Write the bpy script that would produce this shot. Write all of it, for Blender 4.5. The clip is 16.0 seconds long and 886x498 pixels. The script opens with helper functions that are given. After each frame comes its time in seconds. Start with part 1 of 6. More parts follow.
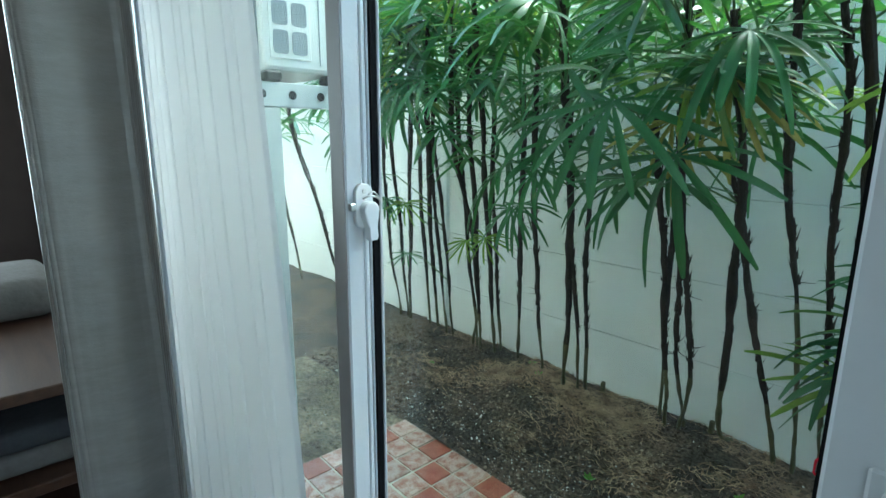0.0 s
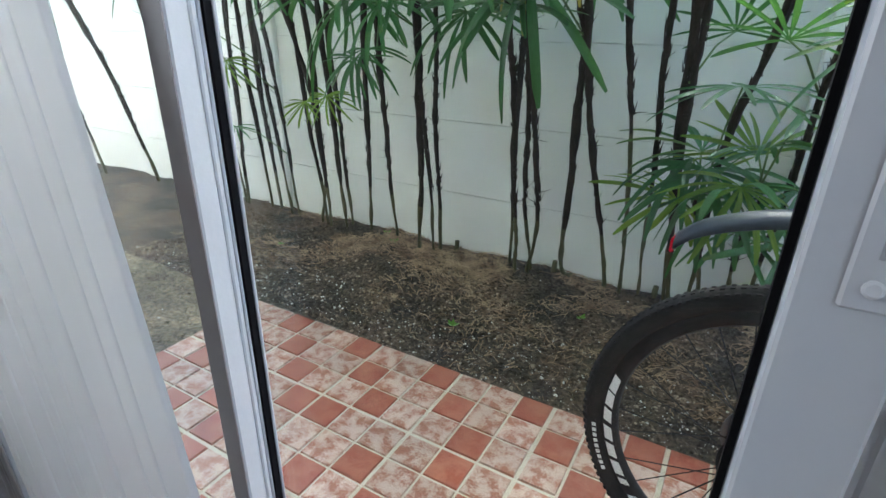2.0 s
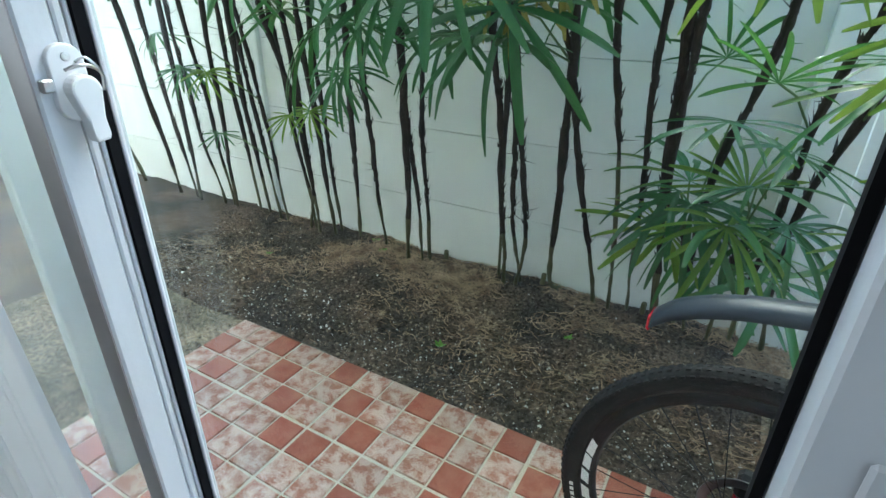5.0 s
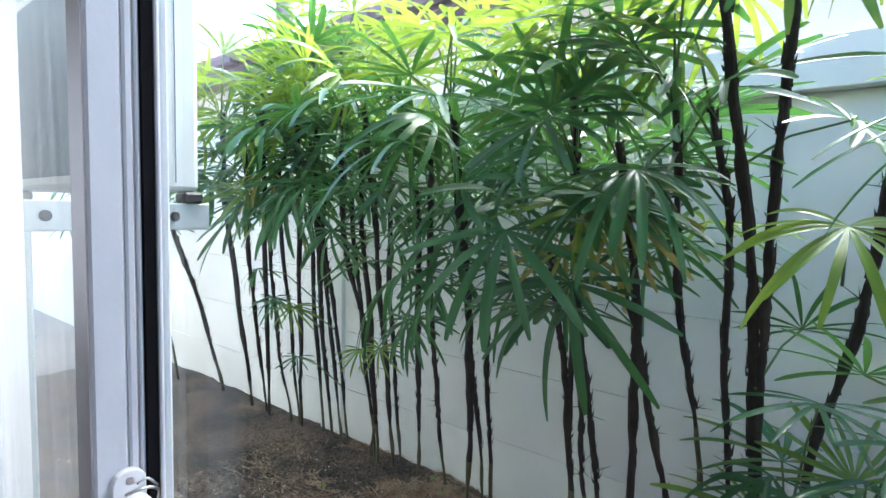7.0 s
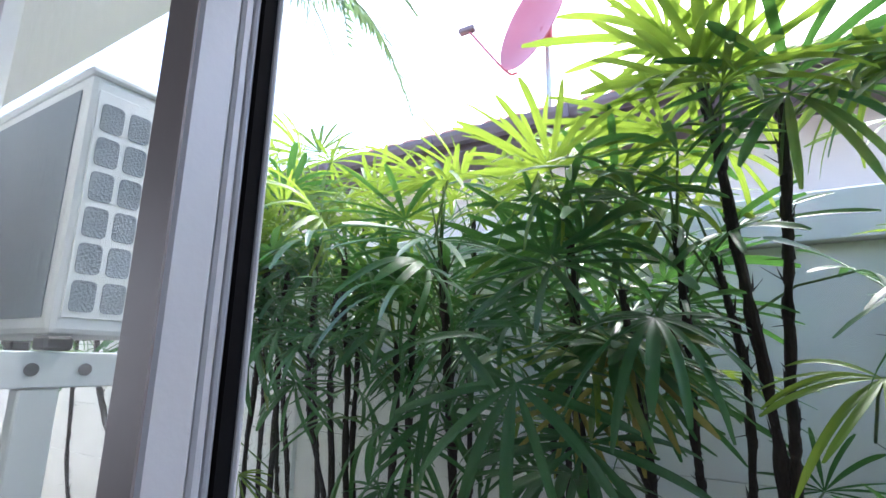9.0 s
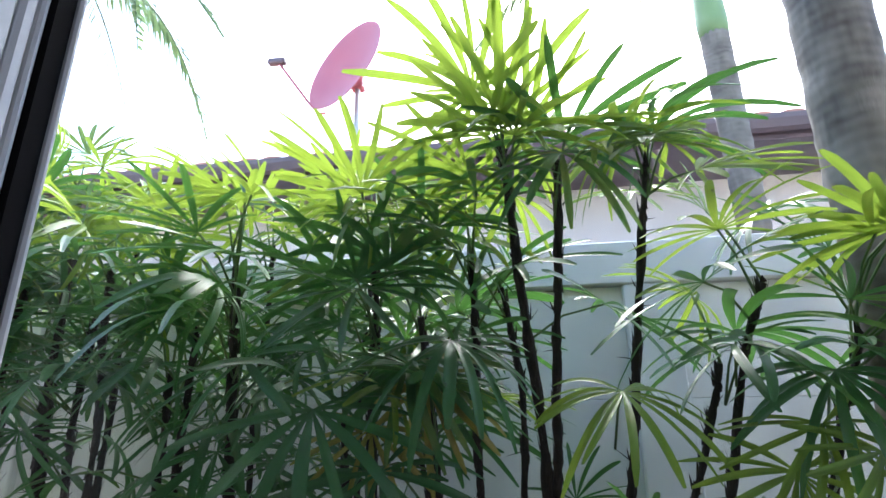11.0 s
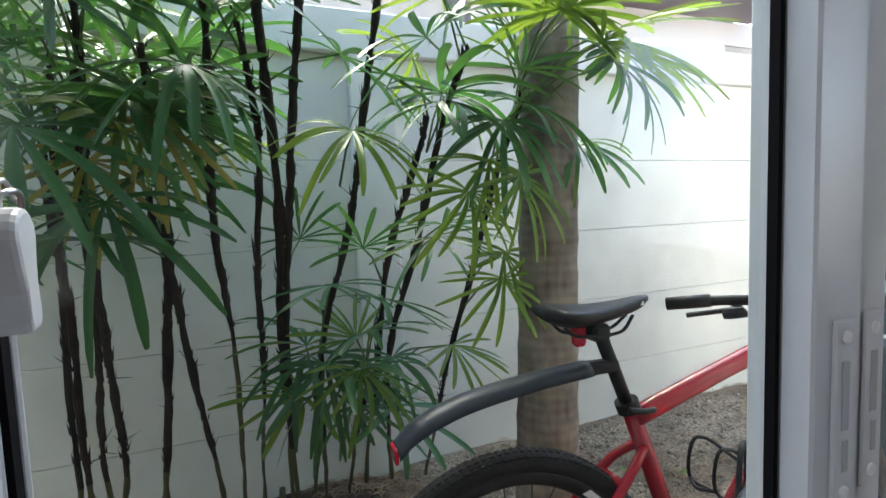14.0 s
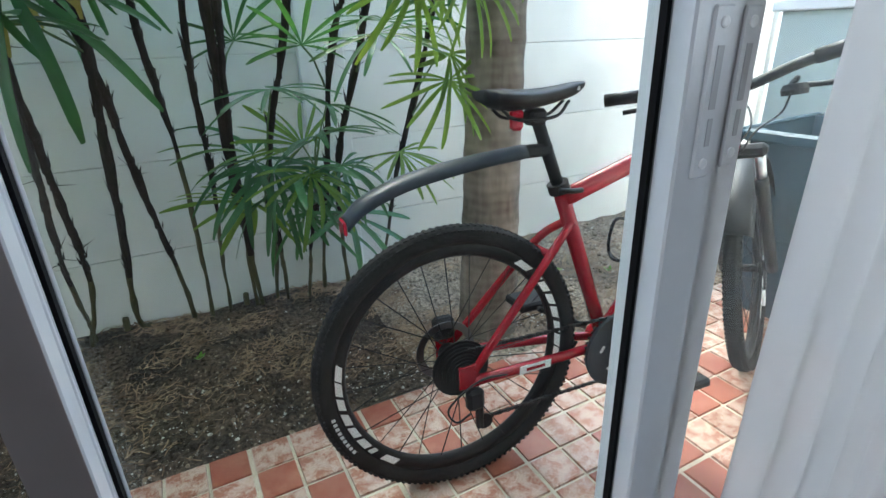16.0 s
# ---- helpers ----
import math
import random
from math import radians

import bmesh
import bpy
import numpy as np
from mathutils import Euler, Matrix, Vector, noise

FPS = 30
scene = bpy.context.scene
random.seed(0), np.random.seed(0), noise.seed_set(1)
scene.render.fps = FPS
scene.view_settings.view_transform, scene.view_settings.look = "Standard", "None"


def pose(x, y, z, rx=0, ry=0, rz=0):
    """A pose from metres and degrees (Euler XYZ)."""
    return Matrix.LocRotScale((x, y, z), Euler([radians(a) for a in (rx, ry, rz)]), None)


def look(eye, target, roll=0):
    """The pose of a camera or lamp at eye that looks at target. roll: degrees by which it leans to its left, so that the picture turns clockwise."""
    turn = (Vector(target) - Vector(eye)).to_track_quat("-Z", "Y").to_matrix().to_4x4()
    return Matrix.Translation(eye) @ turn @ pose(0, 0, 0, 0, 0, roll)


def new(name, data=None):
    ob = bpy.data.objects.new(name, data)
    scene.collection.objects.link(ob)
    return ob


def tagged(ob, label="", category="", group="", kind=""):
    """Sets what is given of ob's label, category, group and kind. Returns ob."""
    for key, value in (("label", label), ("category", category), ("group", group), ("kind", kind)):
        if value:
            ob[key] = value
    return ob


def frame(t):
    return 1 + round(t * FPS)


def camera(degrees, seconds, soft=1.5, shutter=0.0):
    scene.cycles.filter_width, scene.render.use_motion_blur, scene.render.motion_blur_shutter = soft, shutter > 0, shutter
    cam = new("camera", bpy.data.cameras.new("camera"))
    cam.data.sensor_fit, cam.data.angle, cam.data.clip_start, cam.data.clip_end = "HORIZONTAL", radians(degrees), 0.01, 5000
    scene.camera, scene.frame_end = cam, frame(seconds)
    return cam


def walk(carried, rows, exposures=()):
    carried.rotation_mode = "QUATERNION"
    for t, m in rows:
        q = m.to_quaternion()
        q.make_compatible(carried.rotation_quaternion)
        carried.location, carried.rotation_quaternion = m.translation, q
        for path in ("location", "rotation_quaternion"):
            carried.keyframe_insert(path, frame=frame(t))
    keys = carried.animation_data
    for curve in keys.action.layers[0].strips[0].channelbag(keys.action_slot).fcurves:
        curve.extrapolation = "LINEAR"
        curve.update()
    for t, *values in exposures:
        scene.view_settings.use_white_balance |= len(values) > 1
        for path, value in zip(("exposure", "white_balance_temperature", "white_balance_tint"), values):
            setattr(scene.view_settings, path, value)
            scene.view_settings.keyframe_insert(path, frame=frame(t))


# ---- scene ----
cam = camera(81.3, 16.0)
PATH = [
    (0, (1.58, -1.205, 1.141), (0.12, 0.1, 0.734), 0.3),
    (0.5, (1.562, -1.209, 1.129), (0.235, 0.217, 0.678), 0.2),
    (1, (1.522, -1.17, 1.022), (0.331, 0.36, 0.529), 0.8),
    (1.5, (1.504, -1.168, 0.982), (0.446, 0.414, 0.367), 0.8),
    (2, (1.5, -1.18, 0.976), (0.583, 0.417, 0.195), 0.9),
    (2.5, (1.493, -1.188, 0.979), (0.682, 0.401, 0.075), 0.9),
    (3, (1.484, -1.185, 0.983), (0.728, 0.373, -0.018), 0.2),
    (5.5, (1.491, -1.058, 1.175), (0.503, 0.515, 0.432), 0.8),
    (6, (1.492, -1.045, 1.22), (0.385, 0.534, 0.691), 1.1),
    (6.5, (1.509, -1.043, 1.25), (0.322, 0.533, 0.921), 1.2),
    (7, (1.498, -1.045, 1.278), (0.268, 0.526, 1.137), 1.3),
    (7.5, (1.439, -1.055, 1.306), (0.206, 0.52, 1.325), 1.5),
    (8, (1.382, -1.059, 1.303), (0.165, 0.518, 1.479), 1.6),
    (10.5, (1.306, -1.02, 1.244), (0.82, 0.825, 1.845), -0.6),
    (11, (1.29, -1.032, 1.231), (1.009, 0.853, 1.836), -0.9),
    (11.5, (1.254, -1.069, 1.21), (1.178, 0.844, 1.79), -1.0),
    (12, (1.225, -1.086, 1.196), (1.357, 0.838, 1.724), -1.1),
    (12.5, (1.21, -1.084, 1.17), (1.558, 0.836, 1.607), -1.3),
    (13, (1.194, -1.087, 1.149), (1.723, 0.83, 1.365), -1.9),
    (13.5, (1.191, -1.104, 1.123), (1.855, 0.783, 1.131), -2.0),
    (14, (1.193, -1.115, 1.075), (1.963, 0.724, 0.911), -2.1),
    (14.5, (1.195, -1.111, 1.039), (2.029, 0.672, 0.687), -2.2),
    (15, (1.194, -1.12, 1.004), (2.052, 0.604, 0.463), -2.1),
    (15.5, (1.192, -1.145, 0.988), (2.049, 0.535, 0.321), -2.0),
    (16, (1.185, -1.18, 0.976), (2.03, 0.466, 0.216), -1.9),
]
EXPOSURES = [(0.0, 3.6, 5550, -11), (1.5, 3.81, 6100, 9), (3.0, 3.92, 6000, 9), (5.5, 3.85, 5800, -1), (6.5, 3.75, 5800, 8), (8.0, 3.27, 6000, 19), (10.5, 2.82, 6000, 17), (11.5, 2.84, 6100, 13), (13.0, 2.92, 6400, 1), (14.5, 3.32, 6400, 14), (16.0, 3.65, 6000, 6)]

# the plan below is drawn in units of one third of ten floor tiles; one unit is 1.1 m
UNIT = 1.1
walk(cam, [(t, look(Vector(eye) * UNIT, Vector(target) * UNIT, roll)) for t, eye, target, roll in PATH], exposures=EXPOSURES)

# ---- world, sun ----
SUN_AZ, SUN_EL = 8.0, 52.0   # degrees from +y towards +x, and above the horizon
world = bpy.data.worlds.new("sky")
scene.world = world
world.use_nodes = True
wn = world.node_tree.nodes
sky = wn.new("ShaderNodeTexSky")
sky.sky_type, sky.sun_disc = "NISHITA", False
sky.sun_elevation, sky.sun_rotation = radians(SUN_EL), radians(SUN_AZ)
sky.air_density, sky.dust_density, sky.ozone_density = 1.0, 3.0, 1.2
world.node_tree.links.new(sky.outputs[0], wn["Background"].inputs[0])
wn["Background"].inputs[1].default_value = 0.15
sun_data = bpy.data.lights.new("sun", "SUN")
sun_data.energy, sun_data.angle, sun_data.color = 1.1, radians(36.0), (1.0, 0.95, 0.86)
sun = new("sun", sun_data)
az, el = radians(SUN_AZ), radians(SUN_EL)
sun.matrix_world = look((0, 0, 0), (-math.sin(az) * math.cos(el), -math.cos(az) * math.cos(el), -math.sin(el)))

# added fill lamp at an unseen west opening, to brighten the room side
west_fill_data = bpy.data.lights.new("west_room_fill", "AREA")
west_fill_data.shape, west_fill_data.size, west_fill_data.size_y, west_fill_data.energy, west_fill_data.color = "RECTANGLE", 0.7 * UNIT, 1.4 * UNIT, 4.6, (0.92, 0.95, 1.0)
west_fill = new("west_room_fill", west_fill_data)
west_fill.matrix_world = look((-1.65 * UNIT, -1.95 * UNIT, 1.4 * UNIT), (0, -1.95 * UNIT, 1.4 * UNIT))
# second added fill lamp, at an unseen opening in the east wall
east_data = bpy.data.lights.new("east_room_fill", "AREA")
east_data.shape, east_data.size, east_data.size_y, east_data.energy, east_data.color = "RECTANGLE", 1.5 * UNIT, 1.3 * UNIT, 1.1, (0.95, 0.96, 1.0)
east_fill = new("east_room_fill", east_data)
east_fill.matrix_world = look((3.65 * UNIT, -2.65 * UNIT, 1.45 * UNIT), (0, -2.65 * UNIT, 1.45 * UNIT))

rng = random.Random(7)

# ---- materials ----


def material(name, base, rough=0.6, metal=0.0, spec=0.5, vary=None, scale=8.0, bump=0.0, bump_scale=60.0, detail=6.0, per_object=0.0, coords="Object", lo=0.35, hi=0.65, stretch=(1, 1, 1)):
    """Principled surface: base colour mixed with `vary` by a two-scale noise, fine relief, and a brightness change from piece to piece."""
    m = bpy.data.materials.new(name)
    m.use_nodes = True
    n, l = m.node_tree.nodes, m.node_tree.links
    p = n["Principled BSDF"]
    p.inputs["Roughness"].default_value, p.inputs["Metallic"].default_value = rough, metal
    p.inputs["Specular IOR Level"].default_value = spec
    tc, mp = n.new("ShaderNodeTexCoord"), n.new("ShaderNodeMapping")
    mp.inputs["Scale"].default_value = stretch
    if coords == "World":
        l.new(n.new("ShaderNodeNewGeometry").outputs["Position"], mp.inputs["Vector"])
    else:
        l.new(tc.outputs[coords], mp.inputs["Vector"])
    colour = None
    if vary:
        a, b = n.new("ShaderNodeTexNoise"), n.new("ShaderNodeTexNoise")
        for t, s in ((a, scale), (b, scale * 6)):
            t.inputs["Scale"].default_value, t.inputs["Detail"].default_value = s, detail
            l.new(mp.outputs[0], t.inputs["Vector"])
        add = n.new("ShaderNodeMath")
        add.operation = "MULTIPLY_ADD"
        add.inputs[1].default_value, add.inputs[2].default_value = 0.35, 0.0
        l.new(b.outputs[0], add.inputs[0])
        sm = n.new("ShaderNodeMath")
        sm.operation = "MULTIPLY_ADD"
        sm.inputs[1].default_value = 0.65
        l.new(a.outputs[0], sm.inputs[0])
        l.new(add.outputs[0], sm.inputs[2])
        ramp = n.new("ShaderNodeValToRGB")
        ramp.color_ramp.elements[0].position, ramp.color_ramp.elements[1].position = lo, hi
        ramp.color_ramp.elements[0].color, ramp.color_ramp.elements[1].color = (*base, 1), (*vary, 1)
        l.new(sm.outputs[0], ramp.inputs[0])
        colour = ramp.outputs[0]
    if per_object:
        info, hsv, mr = n.new("ShaderNodeObjectInfo"), n.new("ShaderNodeHueSaturation"), n.new("ShaderNodeMapRange")
        mr.inputs["To Min"].default_value, mr.inputs["To Max"].default_value = 1 - per_object, 1 + per_object
        l.new(info.outputs["Random"], mr.inputs["Value"])
        l.new(mr.outputs[0], hsv.inputs["Value"])
        if colour:
            l.new(colour, hsv.inputs["Color"])
        else:
            hsv.inputs["Color"].default_value = (*base, 1)
        colour = hsv.outputs[0]
    if colour:
        l.new(colour, p.inputs["Base Color"])
    else:
        p.inputs["Base Color"].default_value = (*base, 1)
    if bump:
        t, bp = n.new("ShaderNodeTexNoise"), n.new("ShaderNodeBump")
        t.inputs["Scale"].default_value, t.inputs["Detail"].default_value = bump_scale, 5.0
        bp.inputs["Strength"].default_value, bp.inputs["Distance"].default_value = bump, 0.01
        l.new(mp.outputs[0], t.inputs["Vector"])
        l.new(t.outputs[0], bp.inputs["Height"])
        l.new(bp.outputs[0], p.inputs["Normal"])
    return m


def leaf_material(name, dark, light, glow, gloss=0.32, share=0.4):
    """Leaf: glossy green skin, with light passing through; hue changes from leaf to leaf and along the blade."""
    m = bpy.data.materials.new(name)
    m.use_nodes = True
    n, l = m.node_tree.nodes, m.node_tree.links
    p, out = n["Principled BSDF"], n["Material Output"]
    info, noise_t, tc = n.new("ShaderNodeObjectInfo"), n.new("ShaderNodeTexNoise"), n.new("ShaderNodeTexCoord")
    noise_t.inputs["Scale"].default_value, noise_t.inputs["Detail"].default_value = 14.0, 4.0
    l.new(tc.outputs["Object"], noise_t.inputs["Vector"])
    isl = n.new("ShaderNodeNewGeometry")
    s1 = n.new("ShaderNodeMath"); s1.operation = "MULTIPLY_ADD"; s1.inputs[1].default_value = 0.45
    l.new(info.outputs["Random"], s1.inputs[0])
    s2 = n.new("ShaderNodeMath"); s2.operation = "MULTIPLY_ADD"; s2.inputs[1].default_value = 0.3; s2.inputs[2].default_value = -0.02
    l.new(noise_t.outputs[0], s2.inputs[0]); l.new(s2.outputs[0], s1.inputs[2])
    s3 = n.new("ShaderNodeMath"); s3.operation = "MULTIPLY_ADD"; s3.inputs[1].default_value = 0.25
    l.new(isl.outputs["Random Per Island"], s3.inputs[0]); l.new(s1.outputs[0], s3.inputs[2])
    ramp = n.new("ShaderNodeValToRGB")
    e = ramp.color_ramp.elements
    e[0].position, e[0].color = 0.1, (*dark, 1)
    e[1].position, e[1].color = 0.72, (*light, 1)
    old = e.new(0.93); old.color = (0.30, 0.27, 0.05, 1)
    l.new(s3.outputs[0], ramp.inputs[0])
    l.new(ramp.outputs[0], p.inputs["Base Color"])
    p.inputs["Roughness"].default_value = gloss
    p.inputs["Specular IOR Level"].default_value = 0.5
    tr, mix = n.new("ShaderNodeBsdfTranslucent"), n.new("ShaderNodeMixShader")
    tint = n.new("ShaderNodeMixRGB"); tint.blend_type = "MIX"; tint.inputs[0].default_value = 0.65
    tint.inputs[2].default_value = (*glow, 1)
    l.new(ramp.outputs[0], tint.inputs[1]); l.new(tint.outputs[0], tr.inputs[0])
    mix.inputs[0].default_value = share
    l.new(p.outputs[0], mix.inputs[1]); l.new(tr.outputs[0], mix.inputs[2]); l.new(mix.outputs[0], out.inputs[0])
    wave, bp = n.new("ShaderNodeTexNoise"), n.new("ShaderNodeBump")
    wave.inputs["Scale"].default_value = 90.0
    bp.inputs["Strength"].default_value, bp.inputs["Distance"].default_value = 0.12, 0.004
    l.new(tc.outputs["Object"], wave.inputs["Vector"]); l.new(wave.outputs[0], bp.inputs["Height"]); l.new(bp.outputs[0], p.inputs["Normal"])
    return m


def glass_material(name, tint=(0.93, 0.97, 0.96), smudge=0.002):
    """Clear float glass: light passes straight, Fresnel gloss, a faint film of dust."""
    m = bpy.data.materials.new(name)
    m.use_nodes = True
    n, l = m.node_tree.nodes, m.node_tree.links
    n.remove(n["Principled BSDF"])
    out = n["Material Output"]
    tp, gl, fr, mix = n.new("ShaderNodeBsdfTransparent"), n.new("ShaderNodeBsdfGlossy"), n.new("ShaderNodeLayerWeight"), n.new("ShaderNodeMixShader")
    tp.inputs[0].default_value = (*tint, 1)
    gl.inputs["Roughness"].default_value = 0.0
    fr.inputs[0].default_value = 0.5
    pw, sc = n.new("ShaderNodeMath"), n.new("ShaderNodeMath")
    pw.operation, sc.operation = "POWER", "MULTIPLY_ADD"
    pw.inputs[1].default_value, sc.inputs[1].default_value, sc.inputs[2].default_value = 5.0, 0.6, 0.022
    l.new(fr.outputs["Facing"], pw.inputs[0]); l.new(pw.outputs[0], sc.inputs[0])
    l.new(sc.outputs[0], mix.inputs[0]); l.new(tp.outputs[0], mix.inputs[1]); l.new(gl.outputs[0], mix.inputs[2])
    df, mix2, nz, tc, mul = n.new("ShaderNodeBsdfDiffuse"), n.new("ShaderNodeMixShader"), n.new("ShaderNodeTexNoise"), n.new("ShaderNodeTexCoord"), n.new("ShaderNodeMath")
    df.inputs[0].default_value = (0.8, 0.82, 0.82, 1)
    nz.inputs["Scale"].default_value, nz.inputs["Detail"].default_value = 5.0, 4.0
    mul.operation = "MULTIPLY"; mul.inputs[1].default_value = smudge * 2
    l.new(tc.outputs["Object"], nz.inputs["Vector"]); l.new(nz.outputs[0], mul.inputs[0]); l.new(mul.outputs[0], mix2.inputs[0])
    l.new(mix.outputs[0], mix2.inputs[1]); l.new(df.outputs[0], mix2.inputs[2]); l.new(mix2.outputs[0], out.inputs[0])
    return m


def sheer_material(name, colour, share, open_share):
    """Thin woven cloth: part diffuse, part translucent, part open between the threads."""
    m = bpy.data.materials.new(name)
    m.use_nodes = True
    n, l = m.node_tree.nodes, m.node_tree.links
    n.remove(n["Principled BSDF"])
    out = n["Material Output"]
    df, tr, tp, a, b = n.new("ShaderNodeBsdfDiffuse"), n.new("ShaderNodeBsdfTranslucent"), n.new("ShaderNodeBsdfTransparent"), n.new("ShaderNodeMixShader"), n.new("ShaderNodeMixShader")
    df.inputs[0].default_value = tr.inputs[0].default_value = (*colour, 1)
    a.inputs[0].default_value, b.inputs[0].default_value = share, open_share
    l.new(df.outputs[0], a.inputs[1]); l.new(tr.outputs[0], a.inputs[2]); l.new(a.outputs[0], b.inputs[1]); l.new(tp.outputs[0], b.inputs[2]); l.new(b.outputs[0], out.inputs[0])
    return m


def bark_material(name, dark, light, rings):
    """Palm bark: uneven ring scars round the trunk, upright cracks, blotches."""
    m = bpy.data.materials.new(name)
    m.use_nodes = True
    n, l = m.node_tree.nodes, m.node_tree.links
    p = n["Principled BSDF"]
    p.inputs["Roughness"].default_value = 0.9
    tc, mp = n.new("ShaderNodeTexCoord"), n.new("ShaderNodeMapping")
    mp.inputs["Scale"].default_value = (1, 1, 0.12)
    l.new(tc.outputs["Object"], mp.inputs["Vector"])
    ring, crack, blotch = n.new("ShaderNodeTexWave"), n.new("ShaderNodeTexNoise"), n.new("ShaderNodeTexNoise")
    ring.wave_type, ring.bands_direction = "BANDS", "Z"
    ring.inputs["Scale"].default_value, ring.inputs["Distortion"].default_value, ring.inputs["Detail"].default_value = rings / 6.283, 3.0, 3.0
    crack.inputs["Scale"].default_value, crack.inputs["Detail"].default_value = 60.0, 4.0
    blotch.inputs["Scale"].default_value, blotch.inputs["Detail"].default_value = 9.0, 6.0
    l.new(tc.outputs["Object"], ring.inputs["Vector"]); l.new(mp.outputs[0], crack.inputs["Vector"]); l.new(tc.outputs["Object"], blotch.inputs["Vector"])
    s1, s2 = n.new("ShaderNodeMath"), n.new("ShaderNodeMath")
    s1.operation = s2.operation = "MULTIPLY_ADD"
    s1.inputs[1].default_value, s2.inputs[1].default_value = 0.07, 0.34
    l.new(ring.outputs["Fac"], s1.inputs[0]); l.new(blotch.outputs[0], s1.inputs[2])
    l.new(crack.outputs[0], s2.inputs[0]); l.new(s1.outputs[0], s2.inputs[2])
    ramp = n.new("ShaderNodeValToRGB")
    ramp.color_ramp.elements[0].position, ramp.color_ramp.elements[1].position = 0.48, 0.92
    ramp.color_ramp.elements[0].color, ramp.color_ramp.elements[1].color = (*dark, 1), (*light, 1)
    l.new(s2.outputs[0], ramp.inputs[0]); l.new(ramp.outputs[0], p.inputs["Base Color"])
    bp = n.new("ShaderNodeBump")
    bp.inputs["Strength"].default_value, bp.inputs["Distance"].default_value = 0.7, 0.012
    l.new(s2.outputs[0], bp.inputs["Height"]); l.new(bp.outputs[0], p.inputs["Normal"])
    return m


def soil_material(name, damp, dry, speck, grain=70.0, share=0.5):
    """Earth: damp and dry patches, crumbly grain, pale grit."""
    m = bpy.data.materials.new(name)
    m.use_nodes = True
    n, l = m.node_tree.nodes, m.node_tree.links
    p = n["Principled BSDF"]
    p.inputs["Roughness"].default_value, p.inputs["Specular IOR Level"].default_value = 0.95, 0.2
    geo = n.new("ShaderNodeNewGeometry")
    fields = []
    for scale, detail in ((2.6, 7.0), (grain, 5.0), (grain * 3.2, 3.0)):
        t = n.new("ShaderNodeTexNoise")
        t.inputs["Scale"].default_value, t.inputs["Detail"].default_value, t.inputs["Roughness"].default_value = scale, detail, 0.65
        l.new(geo.outputs["Position"], t.inputs["Vector"])
        fields.append(t.outputs[0])
    patch = n.new("ShaderNodeMapRange")
    patch.inputs["From Min"].default_value, patch.inputs["From Max"].default_value = share - 0.12, share + 0.14
    l.new(fields[0], patch.inputs["Value"])
    tone = n.new("ShaderNodeMixRGB")
    tone.inputs[1].default_value, tone.inputs[2].default_value = (*damp, 1), (*dry, 1)
    l.new(patch.outputs[0], tone.inputs[0])
    crumb = n.new("ShaderNodeMapRange")
    crumb.inputs["From Min"].default_value, crumb.inputs["From Max"].default_value = 0.34, 0.66
    crumb.inputs["To Min"].default_value, crumb.inputs["To Max"].default_value = 0.25, 1.9
    l.new(fields[1], crumb.inputs["Value"])
    hsv = n.new("ShaderNodeHueSaturation")
    l.new(tone.outputs[0], hsv.inputs["Color"]); l.new(crumb.outputs[0], hsv.inputs["Value"])
    grit = n.new("ShaderNodeMapRange")
    grit.inputs["From Min"].default_value, grit.inputs["From Max"].default_value = 0.66, 0.72
    l.new(fields[2], grit.inputs["Value"])
    mix = n.new("ShaderNodeMixRGB")
    mix.inputs[2].default_value = (*speck, 1)
    l.new(grit.outputs[0], mix.inputs[0]); l.new(hsv.outputs[0], mix.inputs[1]); l.new(mix.outputs[0], p.inputs["Base Color"])
    bp = n.new("ShaderNodeBump")
    bp.inputs["Strength"].default_value, bp.inputs["Distance"].default_value = 1.0, 0.012
    l.new(fields[1], bp.inputs["Height"]); l.new(bp.outputs[0], p.inputs["Normal"])
    return m


M_WALL = material("painted_block", (0.595, 0.595, 0.555), 0.75, vary=(0.725, 0.725, 0.685), scale=1.8, bump=0.12, bump_scale=35, lo=0.3, hi=0.6)
M_SANDY = soil_material("sandy_soil", (0.10, 0.082, 0.06), (0.30, 0.24, 0.165), (0.5, 0.44, 0.35))
M_SOIL = soil_material("dark_soil", (0.052, 0.044, 0.037), (0.15, 0.106, 0.073), (0.40, 0.36, 0.30), share=0.53)
M_SOIL_BROWN = soil_material("brown_soil", (0.13, 0.10, 0.074), (0.31, 0.245, 0.18), (0.50, 0.45, 0.38), share=0.47)
M_STRAW = material("dry_straw", (0.12, 0.068, 0.04), 0.85, vary=(0.44, 0.31, 0.195), scale=14)
M_PEBBLE = material("shell_bits", (0.45, 0.42, 0.37), 0.8, vary=(0.75, 0.72, 0.66), scale=30)
M_WEED = leaf_material("weed_leaf", (0.05, 0.16, 0.02), (0.13, 0.3, 0.05), (0.25, 0.5, 0.05))
M_TILE_RED = material("red_tile", (0.31, 0.066, 0.034), 0.36, vary=(0.42, 0.155, 0.095), scale=16, bump=0.15, bump_scale=30, per_object=0.1, coords="World")
M_TILE_PALE = material("mottled_tile", (0.36, 0.135, 0.08), 0.38, vary=(0.585, 0.415, 0.33), scale=26, bump=0.15, bump_scale=30, per_object=0.12, lo=0.42, hi=0.55, coords="World")
M_GROUT = material("cement_grout", (0.56, 0.49, 0.38), 0.9, vary=(0.68, 0.61, 0.49), scale=12, bump=0.3, bump_scale=90)
